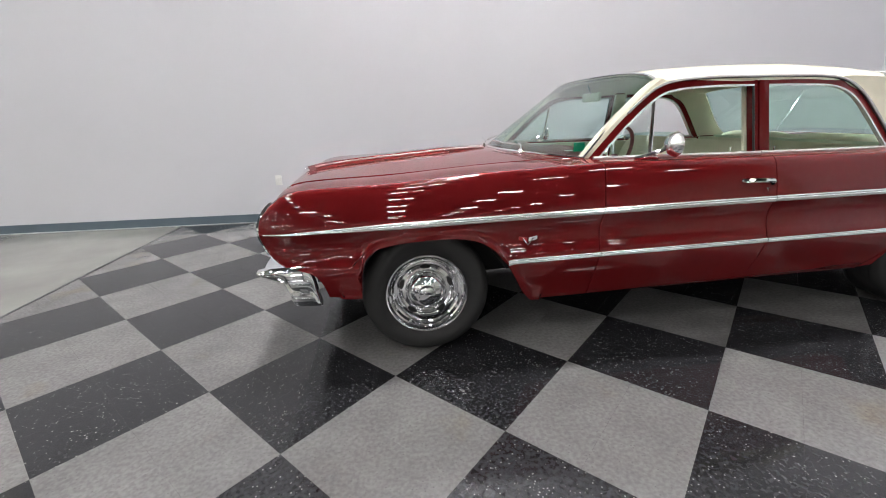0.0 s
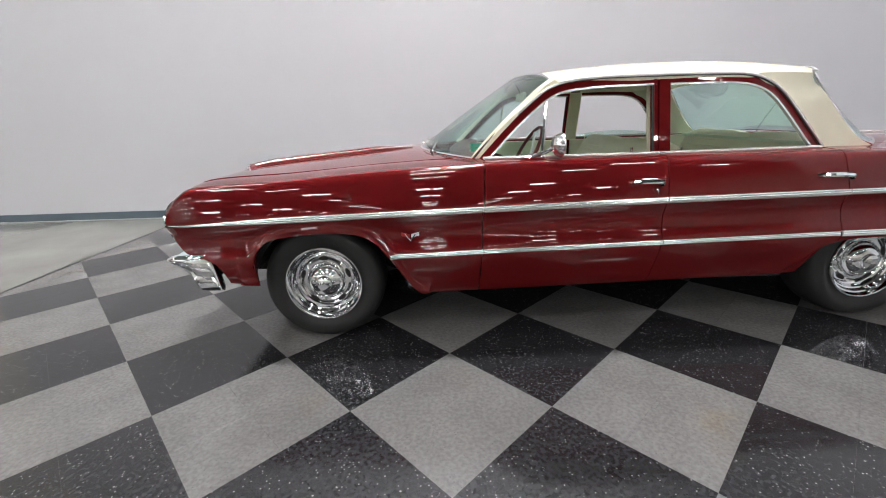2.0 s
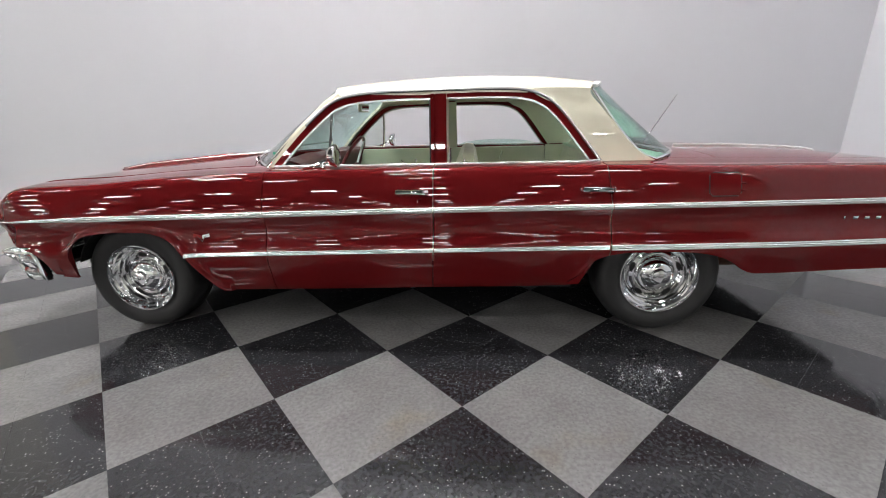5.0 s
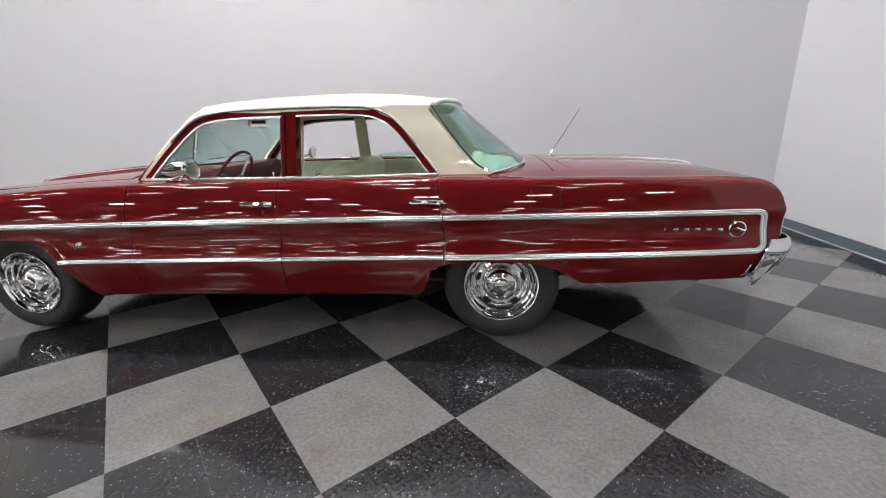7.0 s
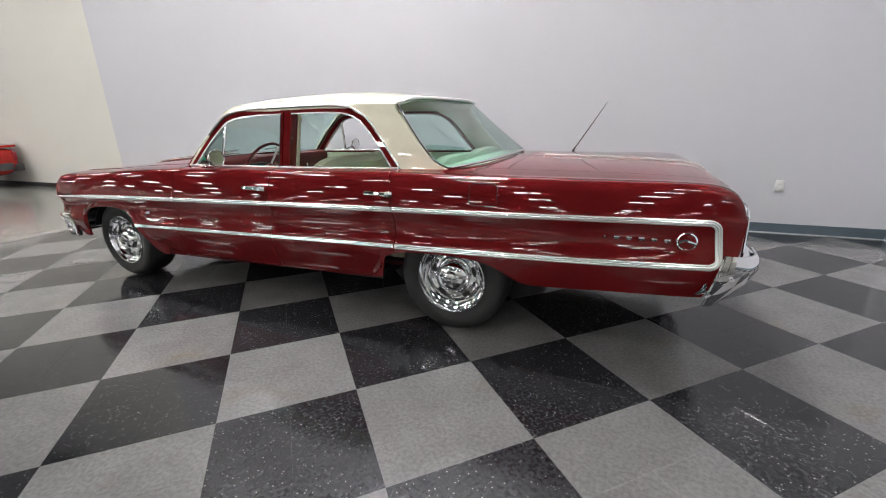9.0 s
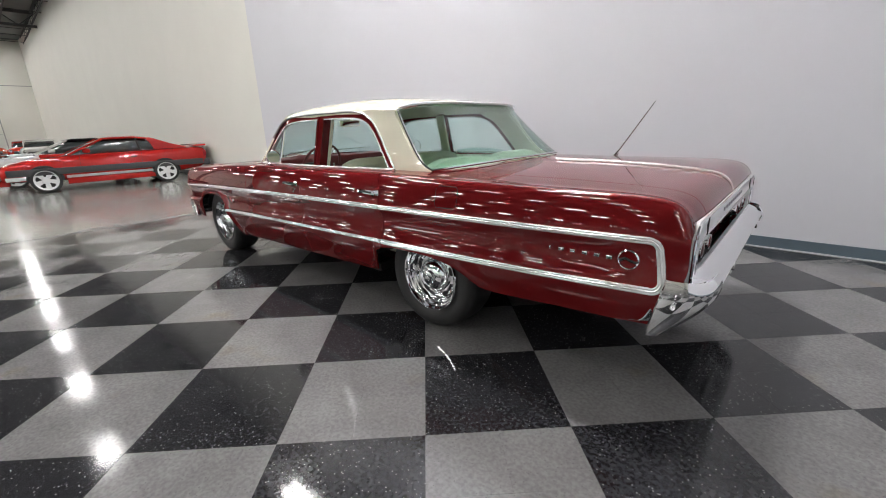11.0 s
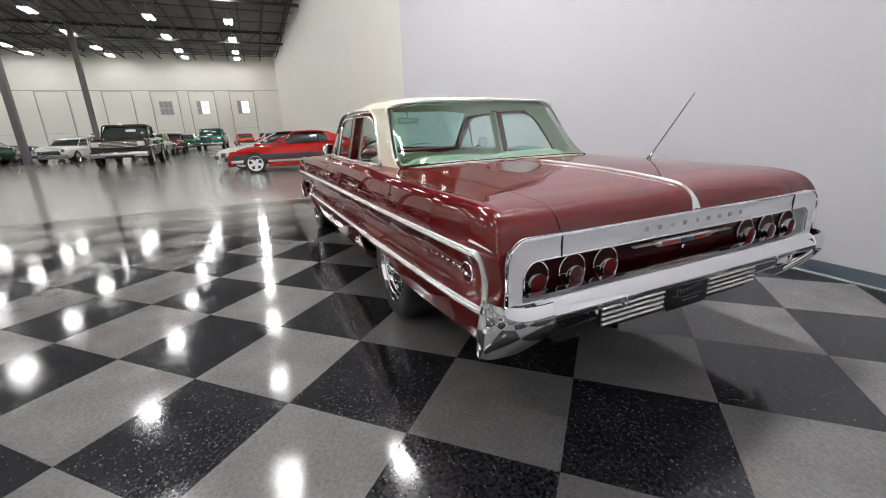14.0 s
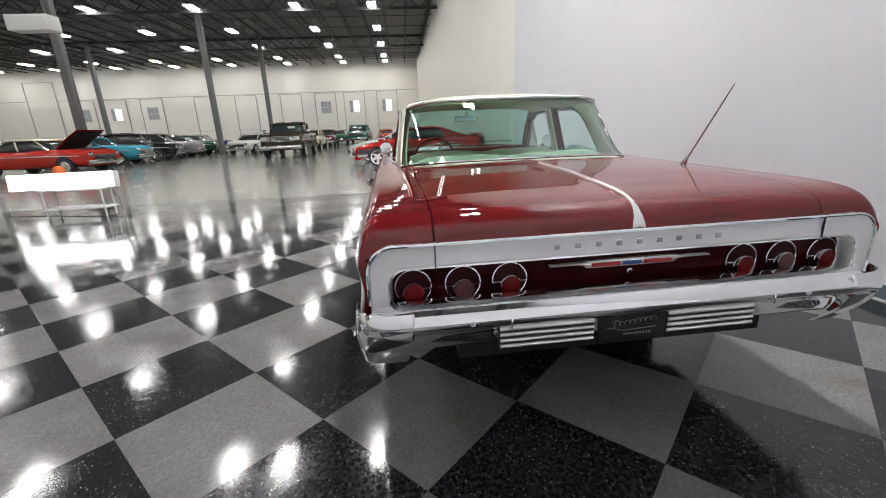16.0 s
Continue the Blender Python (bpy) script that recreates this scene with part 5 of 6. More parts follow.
def classic(label, paint, top_paint, at, turn, length=5.2, width=1.92, height=1.45, scale=1.0, hood_up=False):
    """A parked classic saloon of the nineteen-fifties or sixties, nose towards -x before turning."""
    c = tagged(new("parked_car"), label, "car", "cars parked in the hall")
    L, W, T = length / 2, width / 2, height
    f, r = -L, L
    st = [(f, W * 0.86, 0.36, 0.84, 3.0), (f + 0.06, W * 0.93, 0.30, 0.92, 3.2), (f + 0.4, W * 0.97, 0.26, 0.99, 3.4), (f + 1.2, W, 0.25, 1.03, 3.8), (f + 1.75, W, 0.24, 1.03, 4.2), (0.3, W, 0.24, 1.0, 4.5), (r - 1.5, W, 0.24, 0.99, 4.5), (r - 0.9, W * 0.98, 0.27, 0.97, 4.0), (r - 0.25, W * 0.95, 0.33, 0.93, 3.4), (r, W * 0.88, 0.40, 0.86, 3)]
    piece("body", sweep_body(st), paint, c, "", 50)
    g = [(f + 1.55, W * 0.80, 0.86, 1.0, 3.5), (f + 1.85, W * 0.79, 0.86, 1.20, 3.2), (f + 2.15, W * 0.77, 0.86, T - 0.05, 3.0), (0.3, W * 0.78, 0.86, T - 0.03, 3.0), (r - 1.75, W * 0.77, 0.86, T - 0.07, 3.0), (r - 1.4, W * 0.77, 0.86, 1.18, 3.0), (r - 1.1, W * 0.78, 0.86, 0.98, 3.4)]
    piece("window_glass", sweep_body(g), M["glass_dark"], c, "", 50)
    rf = [(f + 2.0, W * 0.74, T - 0.10, T - 0.05, 3.0), (f + 2.2, W * 0.79, T - 0.11, T, 2.6), (0.3, W * 0.80, T - 0.11, T + 0.02, 2.6), (r - 1.85, W * 0.79, T - 0.12, T - 0.02, 2.6), (r - 1.62, W * 0.74, T - 0.13, T - 0.07, 3.0)]
    piece("roof", sweep_body(rf), top_paint, c, "", 50)
    for q in (-1, 1):
        piece("windscreen_pillar", tube([(f + 1.62, q * W * 0.79, 0.97), (f + 2.12, q * W * 0.76, T - 0.07)], 0.03, 6), top_paint, c)
        piece("door_pillar", tube([(0.25, q * W * 0.79, 0.97), (0.28, q * W * 0.785, T - 0.07)], 0.03, 6), top_paint, c)
        piece("rear_pillar", tube([(r - 1.2, q * W * 0.78, 0.96), (r - 1.68, q * W * 0.765, T - 0.08)], 0.05, 6), top_paint, c)
        piece("side_moulding", tube([(f + 0.3, q * W * 0.985, 0.72), (f + 1.2, q * (W + 0.004), 0.74), (r - 1.0, q * (W + 0.004), 0.76), (r - 0.3, q * W * 0.965, 0.77)], 0.014, 6), M["stainless"], c)
        lamp = piece("headlamp", lathe([(0, -0.06), (0.07, -0.045), (0.09, -0.02), (0.105, -0.02), (0.105, 0.05)], 20, "x", (f + 0.03, q * W * 0.72, 0.74)), M["chrome"], c)
        piece("tail_light", lathe([(0.06, 0.0), (0.055, 0.04), (0, 0.05)], 16, "x", (r - 0.02, q * W * 0.7, 0.74)), M["lens_red"], c)
    for q in (-1, 1):
        piece("window_chrome", tube([(f + 1.6, q * W * 0.80, 1.0), (f + 2.14, q * W * 0.785, T - 0.085), (0.3, q * W * 0.80, T - 0.075), (r - 1.7, q * W * 0.785, T - 0.1), (r - 1.18, q * W * 0.795, 0.985)], 0.014, 6), M["chrome"], c)
    gr = piece("grille", box((f - 0.015, -W * 0.58, 0.50), (f + 0.05, W * 0.58, 0.74), 0.01), M["grille_far"], c)
    for z in (0.53, 0.58, 0.63, 0.68, 0.73):
        piece("grille_bar", tube([(f - 0.02, -W * 0.57, z), (f - 0.03, 0, z), (f - 0.02, W * 0.57, z)], 0.009, 6), M["chrome"], gr)
    for x, sgn in ((f - 0.08, -1), (r + 0.07, 1)):
        rows = [[(x + sgn * (a - 0.10 * abs(y) ** 3), y, z) for a, z in ((0.0, 0.55), (0.05, 0.53), (0.06, 0.46), (0.03, 0.38), (-0.03, 0.36))] for y in [W * (-0.98 + 0.098 * k) for k in range(21)]]
        piece("bumper", shell(rows, (-sgn * 0.03, 0, 0)), M["chrome"], c)
    add_wheels(c, f + 0.95, r - 1.2, W, 0.33, M["chrome"])
    if hood_up:
        rows = [[(f + 1.35 - 1.05 * u, y, 1.0 + 0.72 * u + 0.05 * math.sin(math.pi * u)) for u in even(6)] for y in [-0.72 + 0.144 * k for k in range(11)]]
        piece("raised_bonnet", shell(rows, (0.04, 0, -0.03)), paint, c, "bonnet propped open")
        rows = [[(f + 1.33 - 1.0 * u, y, 0.985 + 0.68 * u) for u in even(4)] for y in (-0.66, 0, 0.66)]
        piece("bonnet_lining", shell(rows, (0.01, 0, -0.01)), M["black"], c)
        piece("engine_bay", box((f + 0.3, -0.6, 0.93), (f + 1.3, 0.6, 1.005), 0.01), M["black"], c)
    c.matrix_world = pose(at[0], at[1], -0.004, 0, 0, turn) @ Matrix.Scale(scale, 4)
    return c


def pickup(label, paint, side_paint, at, turn, scale=1.0):
    """A square-shouldered pickup truck, nose towards -x before turning."""
    c = tagged(new("pickup_truck"), label, "truck", "cars parked in the hall")
    W = 1.0
    st = [(-2.6, W * 0.94, 0.48, 1.06, 6), (-2.5, W * 0.98, 0.40, 1.16, 7), (-1.2, W, 0.38, 1.2, 8), (-0.9, W, 0.36, 1.2, 8), (0.8, W, 0.36, 1.2, 8)]
    piece("cab_body", sweep_body(st), paint, c, "", 50)
    piece("screen_card", box((-0.80, -0.42, 1.36), (-0.79, -0.05, 1.56)), M["outlet_white"], c, "pale paper card behind the windscreen")
    piece("cargo_bed", sweep_body([(0.84, W, 0.38, 1.2, 8), (2.55, W, 0.40, 1.2, 8), (2.6, W * 0.98, 0.44, 1.18, 8)]), side_paint, c, "", 50)
    piece("window_glass", sweep_body([(-1.05, W * 0.86, 1.05, 1.2, 5), (-0.72, W * 0.83, 1.05, 1.55, 5), (-0.55, W * 0.81, 1.05, 1.72, 5), (0.6, W * 0.81, 1.05, 1.72, 5), (0.72, W * 0.84, 1.05, 1.2, 5)]), M["glass_dark"], c, "", 50)
    piece("roof", sweep_body([(-0.62, W * 0.80, 1.68, 1.74, 4), (-0.45, W * 0.84, 1.67, 1.79, 4), (0.55, W * 0.84, 1.67, 1.79, 4), (0.66, W * 0.80, 1.68, 1.73, 4)]), paint, c, "", 50)
    for q in (-1, 1):
        piece("windscreen_pillar", tube([(-1.03, q * 0.85, 1.18), (-0.58, q * 0.815, 1.70)], 0.035, 6), paint, c)
        piece("rear_pillar", tube([(0.70, q * 0.85, 1.18), (0.62, q * 0.82, 1.70)], 0.05, 6), paint, c)
        piece("side_moulding", box((-2.3, q * 1.0 - 0.012, 0.84), (2.4, q * 1.0 + 0.012, 0.88), 0.004), M["stainless"], c)
        lamp = piece("headlamp", box((-2.655, q * 0.78 - 0.13, 0.86), (-2.58, q * 0.78 + 0.13, 1.06), 0.02), M["stainless"], c)
        piece("door_mirror", box((-0.95, q * 1.12 - 0.07, 1.22), (-0.9, q * 1.12 + 0.07, 1.42), 0.012), M["chrome"], c)
    gr = piece("grille", box((-2.64, -0.64, 0.82), (-2.58, 0.64, 1.08), 0.01), M["grille_far"], c)
    for z in (0.84, 0.895, 0.95, 1.005, 1.06):
        piece("grille_bar", box((-2.66, -0.66, z - 0.015), (-2.63, 0.66, z + 0.015), 0.004), M["chrome"], gr)
    piece("bumper", box((-2.82, -0.98, 0.44), (-2.68, 0.98, 0.66), 0.03), M["chrome"], c)
    piece("bumper_guard", box((-2.86, -0.5, 0.42), (-2.8, 0.5, 0.5), 0.01), M["grille_far"], c)
    add_wheels(c, -1.75, 1.6, 1.0, 0.38, M["chrome"])
    c.matrix_world = pose(at[0], at[1], -0.004, 0, 0, turn) @ Matrix.Scale(scale, 4)
    return c


def hatchback(label, red, roof_paint, at, turn):
    """A low eighties hatchback coupe, nose towards -x before turning."""
    c = tagged(new("parked_coupe"), label, "car", "cars parked in the hall")
    W = 0.87
    st = [(-2.28, W * 0.84, 0.40, 0.62, 4), (-2.22, W * 0.93, 0.30, 0.70, 4.5), (-1.7, W * 0.98, 0.26, 0.82, 5), (-0.8, W, 0.24, 0.91, 5), (0.6, W, 0.24, 0.93, 5), (1.6, W, 0.26, 0.95, 5), (2.1, W * 0.97, 0.32, 0.95, 5), (2.26, W * 0.92, 0.40, 0.93, 4)]
    piece("body", sweep_body(st, 18), red, c, "", 50)
    gl = [(-0.95, W * 0.82, 0.8, 0.9, 4), (-0.45, W * 0.76, 0.8, 1.15, 3.4), (-0.1, W * 0.72, 0.8, 1.28, 3.2), (0.6, W * 0.72, 0.8, 1.29, 3.2), (1.2, W * 0.74, 0.8, 1.16, 3.2), (1.9, W * 0.78, 0.8, 0.95, 4)]
    piece("window_glass", sweep_body(gl), M["glass_dark"], c, "", 50)
    piece("roof", sweep_body([(-0.2, W * 0.68, 1.24, 1.28, 3), (0.0, W * 0.74, 1.22, 1.315, 2.8), (0.55, W * 0.745, 1.22, 1.325, 2.8), (0.85, W * 0.72, 1.19, 1.29, 2.8)]), roof_paint, c, "", 50)
    for q in (-1, 1):
        piece("windscreen_pillar", tube([(-0.92, q * W * 0.81, 0.89), (-0.14, q * W * 0.73, 1.26)], 0.028, 6), red, c)
        rows = [[(x, q * (W * lerp(0.80, 0.74, (z - 0.9) / 0.35) + 0.012), z) for x, z in col] for col in (((0.98, 0.93), (0.92, 1.1), (0.82, 1.26)), ((1.3, 0.93), (1.1, 1.1), (0.92, 1.26)), ((1.85, 0.94), (1.4, 1.08), (1.0, 1.24)))]
        piece("rear_pillar", shell(rows, (0, -q * 0.03, 0)), red, c)
        piece("side_band", box((-2.12, q * W - 0.014, 0.44), (2.15, q * W + 0.014, 0.60), 0.006), M["grey_band"], c, "charcoal side band")
        piece("side_skirt", box((-1.05, q * W * 0.98 - 0.02, 0.18), (1.05, q * W * 0.98 + 0.02, 0.32), 0.01), red, c)
        piece("headlamp", box((-2.30, q * 0.62 - 0.17, 0.55), (-2.2, q * 0.62 + 0.17, 0.68), 0.02), M["stainless"], c)
        piece("tail_light", box((2.2, q * 0.62 - 0.2, 0.66), (2.285, q * 0.62 + 0.2, 0.84), 0.015), M["lens_red"], c)
    piece("front_bumper", box((-2.36, -0.8, 0.38), (-2.2, 0.8, 0.53), 0.03), M["grey_band"], c)
    piece("rear_bumper", box((2.18, -0.82, 0.40), (2.36, 0.82, 0.58), 0.03), M["grey_band"], c)
    sp = piece("spoiler", shell([[(x, y, 1.0 + 0.05 * (x - 1.95) + 0.02 * (1 - (y / 0.75) ** 2)) for x in (1.98, 2.1, 2.22, 2.32)] for y in [-0.78 + 0.156 * k for k in range(11)]], (0, 0, -0.05)), red, c)
    for x in (-1.45, 1.15):
        for q in (-1, 1):
            wheel_arch(x, q, W + 0.004, 0.31, c)
            w = far_wheel(x, q * (W - 0.075), 0.31, c, M["white_wheel"], q, 0.76)
            for k in range(5):
                a = 2 * math.pi * (k + 0.3) / 5
                bm = bmesh.new()
                ring = []
                for b, r in ((-0.34, 0.185), (-0.12, 0.200), (0.12, 0.200), (0.34, 0.185), (0.22, 0.125), (0.10, 0.085), (-0.10, 0.085), (-0.22, 0.125)):
                    ring.append([bm.verts.new((r * math.cos(a + b), q * y, r * math.sin(a + b))) for y in (0.070, 0.0885)])
                bm.faces.new([v[0] for v in ring])
                bm.faces.new([v[1] for v in ring])
                for u, v in zip(ring, ring[1:] + ring[:1]):
                    bm.faces.new((u[0], v[0], v[1], u[1]))
                piece("spoke_gap", bm, M["black"], w)
    for q in (-1, 1):
        piece("door_mirror", box((-0.62, q * (W + 0.03) - 0.07, 0.93), (-0.46, q * (W + 0.03) + 0.07, 1.04), 0.03), red, c)
        for x in (-0.72, 0.62):
            piece("door_seam", tube([(x, q * (W + 0.001), 0.32), (x, q * (W + 0.001), 0.62), (x + 0.02, q * W * 0.97, 0.86)], 0.005, 6), M["black"], c)
        piece("door_handle", box((0.38, q * W - 0.012, 0.76), (0.52, q * W + 0.008, 0.79), 0.006), M["black"], c)
        piece("window_pillar", tube([(0.66, q * W * 0.785, 0.93), (0.60, q * W * 0.745, 1.25)], 0.03, 6), M["black"], c)
        piece("lower_stripe", box((-2.16, q * W * 0.985 - 0.012, 0.335), (-1.78, q * W * 0.985 + 0.012, 0.43), 0.006), M["stainless"], c)
        piece("skirt_stripe", box((-1.05, q * W - 0.010, 0.335), (0.82, q * W + 0.012, 0.40), 0.006), M["silver_band"], c)
    piece("air_dam", box((-2.30, -0.72, 0.22), (-2.10, 0.72, 0.36), 0.03), red, c)
    piece("bonnet_scoop", box((-1.45, -0.30, 0.84), (-0.95, 0.30, 0.925), 0.03), red, c)
    c.matrix_world = pose(at[0], at[1], -0.004, 0, 0, turn)
    return c


cream_far, black_far = hall_paint("ivory", (0.62, 0.58, 0.45)), hall_paint("black", (0.008, 0.008, 0.009))
turq, red_far = hall_paint("turquoise", (0.03, 0.25, 0.33)), hall_paint("tomato_red", (0.42, 0.025, 0.015))
green_far, navy = hall_paint("dark_green", (0.01, 0.06, 0.03)), hall_paint("navy", (0.012, 0.02, 0.11))
white_far, wine = hall_paint("white", (0.6, 0.6, 0.58)), hall_paint("wine", (0.12, 0.01, 0.015))
teal, orange = hall_paint("teal", (0.02, 0.20, 0.17)), hall_paint("orange_red", (0.5, 0.06, 0.02))
silver_far = hall_paint("silver_grey", (0.22, 0.22, 0.22))
coupe_red, coupe_silver = hall_paint("bright_red", (0.36, 0.013, 0.011)), hall_paint("pale_silver", (0.5, 0.5, 0.49))
hatchback("red eighties hatchback coupe with a charcoal side band and white wheels", coupe_red, coupe_red, (-11.49, 1.42), 87)
hatchback("pale silver hatchback coupe with a black roof", coupe_silver, black_far, (-13.9, 0.95), 87)
tan_far = hall_paint("tan", (0.32, 0.22, 0.12))
pickup("black and tan square pickup truck with a chrome bumper", hall_paint("dark_brown", (0.045, 0.03, 0.02)), tan_far, (-21.6, -5.75), 183, 1.08)
pickup("teal pickup truck with a white roof", teal, teal, (-42.0, -3.7), 178, 1.1)
classic("red and ivory fifties saloon with its bonnet propped open", red_far, cream_far, (-15.0, -14.5), -95, scale=1.02, hood_up=True)
classic("turquoise fifties saloon with chrome bumpers", turq, turq, (-19.6, -15.8), -84, scale=1.06)
classic("black forties saloon with chrome bumpers", black_far, black_far, (-23.2, -15.9), -80, scale=1.08, height=1.6)
classic("grey forties saloon with a chrome grille", silver_far, black_far, (-26.3, -16.0), -80, scale=1.08, height=1.55)
classic("dark green saloon with chrome bumpers", green_far, green_far, (-29.3, -16.1), -82, scale=1.08)
classic("navy blue saloon with chrome bumpers", navy, white_far, (-32.4, -16.3), -84, scale=1.08)
classic("white saloon with a tall chrome grille", white_far, white_far, (-29.2, -10.5), 172, scale=0.98)
classic("ivory saloon parked behind the pickup truck", cream_far, cream_far, (-31.0, -6.6), 182, scale=1.1)
classic("wine red saloon with chrome bumpers", wine, wine, (-37.4, -6.5), 184, scale=1.1)
classic("grey and ivory saloon parked by the dock doors", silver_far, cream_far, (-41.2, -8.6), 184, scale=1.1)
classic("green saloon with chrome bumpers", hall_paint("mid_green", (0.02, 0.16, 0.06)), white_far, (-44.4, -6.3), 186, scale=1.1)
classic("orange roadster parked by the dock doors", orange, orange, (-44.0, -0.9), 190, 4.2, 1.8, 1.4)
classic("red coupe parked by the white wall", red_far, red_far, (-38.5, 1.2), 172, 4.6, 1.8, 1.4)
classic("white saloon parked by the white wall", white_far, white_far, (-33.0, 1.5), 175, 4.8, 1.85, 1.4)
classic("wine red saloon parked far down the hall", wine, white_far, (-35.8, -11.8), 176, scale=1.08)
classic("silver saloon parked far down the hall", silver_far, silver_far, (-36.0, -17.6), -84, scale=1.08)


# ---- light cart, wall fittings ----
def light_cart():
    c = tagged(new("light_cart"), "grey steel two-shelf cart on thin legs", "cart")
    steel = painted("galvanised_cart_steel", (0.62, 0.62, 0.62), 0.4, 0.08, 5)
    for x in (-0.25, 0.0):
        for y in (-0.46, 0.46):
            leg = piece("leg", tube([(x, y, -0.002), (x, y, 0.478)], 0.015, 8), steel, c)
    piece("upper_shelf", box((-0.3, -0.5, 0.455), (0.05, 0.5, 0.48), 0.006), steel, c)
    piece("lower_shelf", box((-0.3, -0.5, 0.145), (0.05, 0.5, 0.165), 0.006), steel, c)
    c.location = (-2.82, -4.69, 0)
    return c


light_cart()
pn = tagged(new("light_panel_box"), "long glowing white light box standing on the cart", "light panel")
piece("box_body", box((-0.16, -0.80, 0.0), (-0.01, 0.80, 0.27), 0.01), M["lamp_body"], pn)
piece("glowing_face", box((-0.008, -0.785, 0.012), (0.004, 0.785, 0.262), 0.002), emitter("glowing_panel", (1.0, 1.0, 1.0), 8.0), pn)
pn.matrix_world = pose(-2.85, -4.83, 0.482, 0, -6, 3)
bm = lathe([(0.09, 0.0), (0.085, 0.06), (0.05, 0.10), (0.0, 0.115)], 20, "z", (0, 0, 0))
rag = tagged(mesh_ob("orange_cap", bm, painted("orange_cloth", (0.6, 0.12, 0.02), 0.8), smooth=True), "crumpled orange cap on the light box", "cap")
rag.location = (-2.95, -4.88, 0.748)
cable = tagged(mesh_ob("power_cable", tube([(-3.0, -4.2, 0.45), (-2.95, -4.05, 0.3), (-2.9, -4.0, 0.05), (-2.8, -4.1, 0.004), (-2.9, -4.6, 0.004), (-3.1, -5.2, 0.004), (-3.3, -6.2, 0.004)], 0.006, 6), M["black"], smooth=True), "thin black power cable trailing on the floor", "cable")


def wall_outlet(x, z):
    o = tagged(new("wall_outlet"), "white double wall socket on the grey wall", "socket", "wall sockets")
    o.location = (x, WALL_Y, z)
    pl = piece("cover_plate", box((-0.038, -0.007, -0.06), (0.038, -0.0005, 0.06), 0.003), M["outlet_white"], o)
    for q in (-0.024, 0.024):
        s_ = piece("socket", box((-0.017, -0.0095, q - 0.015), (0.017, -0.006, q + 0.015), 0.003), M["outlet_white"], pl)
    return o


wall_outlet(4.27, 0.50)
wall_outlet(-2.68, 0.51)


def hanging_heater(x, y, z):
    h = tagged(new("unit_heater"), "white sheet-metal unit heater hanging from the roof", "heater")
    h.location = (x, y, z)
    piece("casing", box((-0.3, -0.75, -0.27), (0.3, 0.75, 0.27), 0.03), M["outlet_white"], h)
    for k in range(6):
        piece("louvre", box((0.3, -0.62, -0.2 + 0.07 * k), (0.325, 0.62, -0.155 + 0.07 * k), 0.004), M["outlet_white"], h)
    for q in (-0.6, 0.6):
        piece("hanger_rod", tube([(0, q, 0.26), (0, q, CEIL - z)], 0.012, 6), M["steel_dark"], h)


hanging_heater(-14.0, -12.65, 5.6)
sn = tagged(new("wall_sensor"), "small dark sensor box on the white hall wall", "sensor")
sn.location = (-25.5, 4.262, 8.6)
piece("sensor_body", box((-0.12, -0.14, -0.16), (0.12, 0.03, 0.16), 0.02), M["column"], sn)
piece("sensor_eye", lathe([(0.06, 0.0), (0.05, -0.05), (0, -0.06)], 14, "y", (0, -0.14, -0.02)), M["black"], sn)

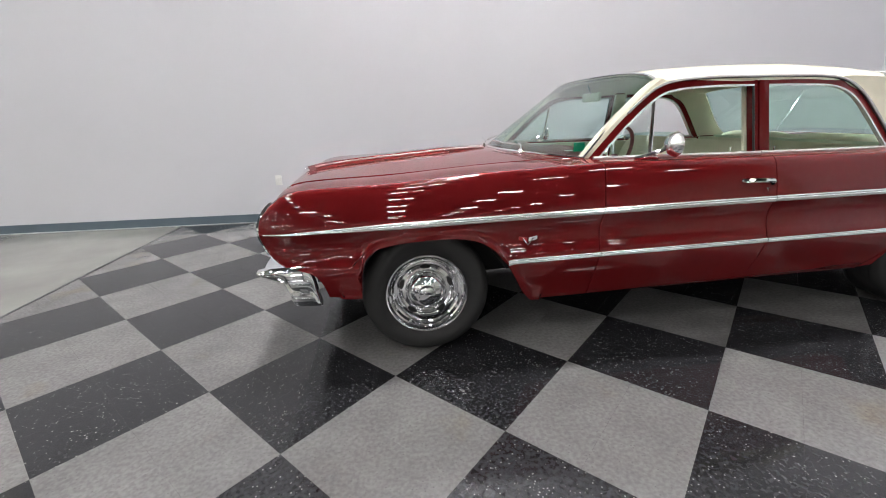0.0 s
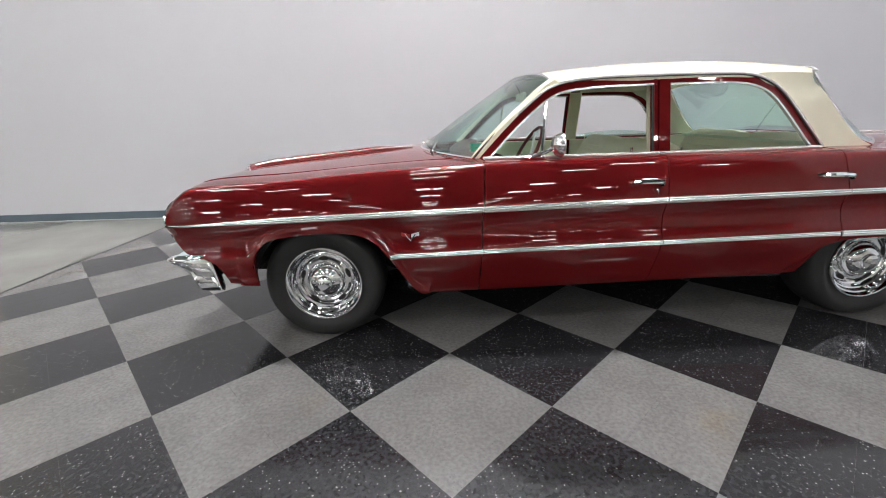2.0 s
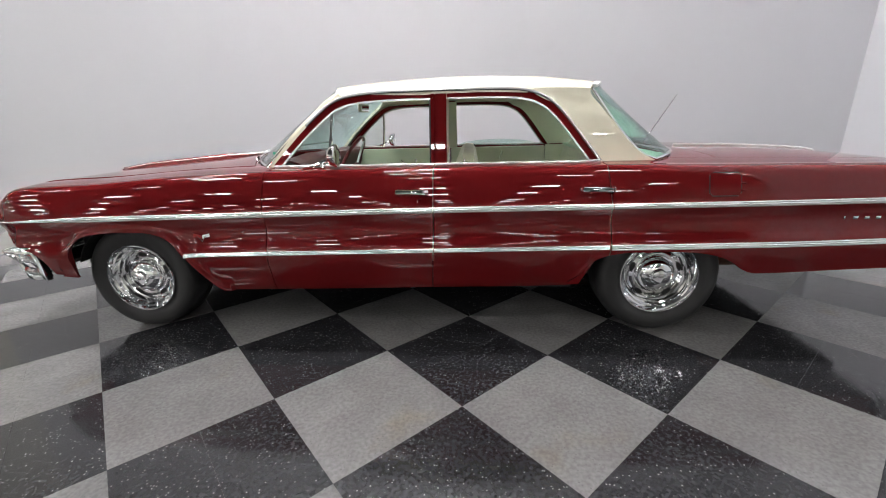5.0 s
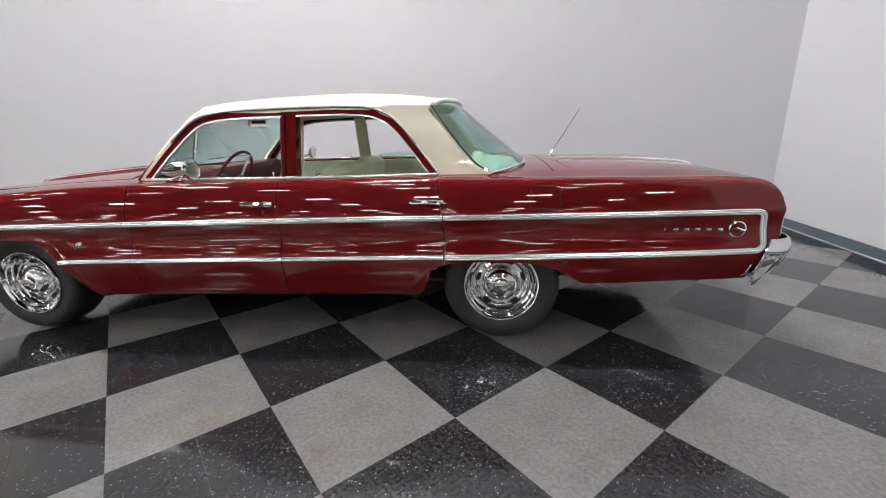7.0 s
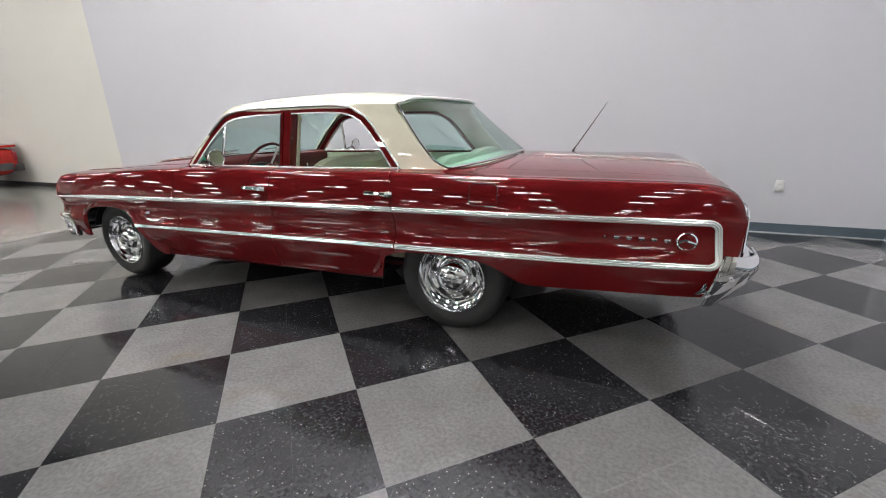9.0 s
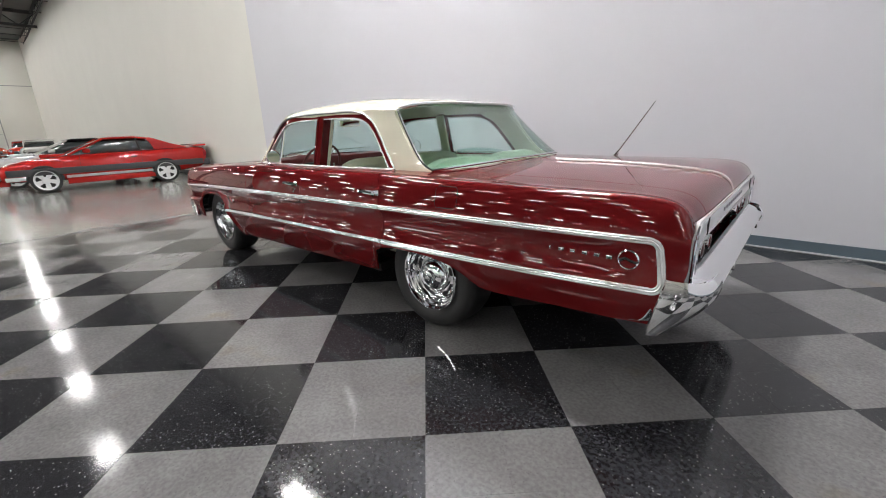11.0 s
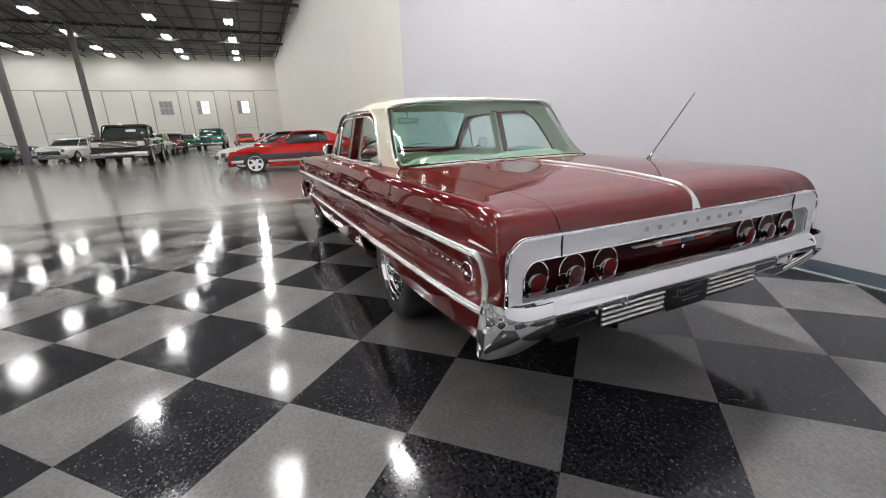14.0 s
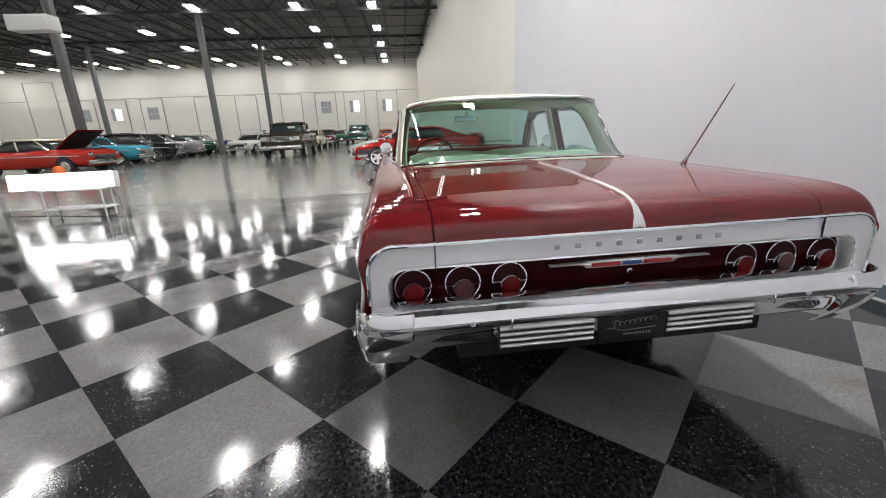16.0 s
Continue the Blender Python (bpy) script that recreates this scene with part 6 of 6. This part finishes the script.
# ---- tiled floor ----
def tile_mesh(name, material, cut=None):
    """A two foot square laid as four one foot tiles, turned 45 degrees; cut leaves one half at a floor edge."""
    bm = bmesh.new()
    g, e, t = TILE / 2, 0.0002, 0.0035
    for i in (-1, 0):
        for j in (-1, 0):
            lo, hi = (i * g + e, j * g + e), ((i + 1) * g - e, (j + 1) * g - e)
            top = [bm.verts.new((x, y, 0)) for x, y in ((lo[0] + 0.0005, lo[1] + 0.0005), (hi[0] - 0.0005, lo[1] + 0.0005), (hi[0] - 0.0005, hi[1] - 0.0005), (lo[0] + 0.0005, hi[1] - 0.0005))]
            rim = [bm.verts.new((x, y, -0.0003)) for x, y in ((lo[0], lo[1]), (hi[0], lo[1]), (hi[0], hi[1]), (lo[0], hi[1]))]
            low = [bm.verts.new((v.co.x, v.co.y, -t)) for v in rim]
            bm.faces.new(top)
            for k in range(4):
                bm.faces.new((rim[k], rim[(k + 1) % 4], top[(k + 1) % 4], top[k]))
                bm.faces.new((low[k], low[(k + 1) % 4], rim[(k + 1) % 4], rim[k]))
    bmesh.ops.rotate(bm, verts=bm.verts, cent=(0, 0, 0), matrix=Matrix.Rotation(radians(45), 3, "Z"))
    if cut:
        bmesh.ops.bisect_plane(bm, geom=bm.verts[:] + bm.edges[:] + bm.faces[:], plane_co=(0, 0, 0), plane_no=cut, clear_outer=True)
    me = bpy.data.meshes.new(name)
    bm.to_mesh(me)
    bm.free()
    me.materials.append(material)
    return me


tiled = tagged(new("floor"), "glossy black and grey checkered vinyl tile floor", kind="structure")
kinds = {}
rest = {"tile_black": [], "tile_grey": []}
count = 0
for b in range(9, -21, -1):
    for a in range(-9, 13):
        if (a + b) % 2 == 0:
            continue
        key = "tile_grey" if a % 2 else "tile_black"
        cut = (0, 1, 0) if b == 9 else (-1, 0, 0) if a == -9 else (1, 0, 0) if a == 12 and b > -4 else None
        if count < 298:
            me = kinds.get((key, cut)) or kinds.setdefault((key, cut), tile_mesh("floor_tile", M[key], cut))
            ob = new("floor_tile", me)
            ob.parent = tiled
            ob.location = (a * HALF, b * HALF, random.uniform(-0.0004, 0.0))
            count += 1
        else:
            rest[key].append((a, b))
for key, cells in rest.items():
    bm = bmesh.new()
    for a, b in cells:
        me = kinds[(key, None)]
        n = len(bm.verts)
        bm.from_mesh(me)
        bm.verts.ensure_lookup_table()
        for v in bm.verts[n:]:
            v.co += Vector((a * HALF, b * HALF, 0))
    me = bpy.data.meshes.new("floor_tiles_beyond")
    bm.to_mesh(me)
    bm.free()
    me.materials.append(M[key])
    ob = new("floor_tiles_beyond", me)
    ob.parent = tiled
    tagged(ob, kind="stuff")
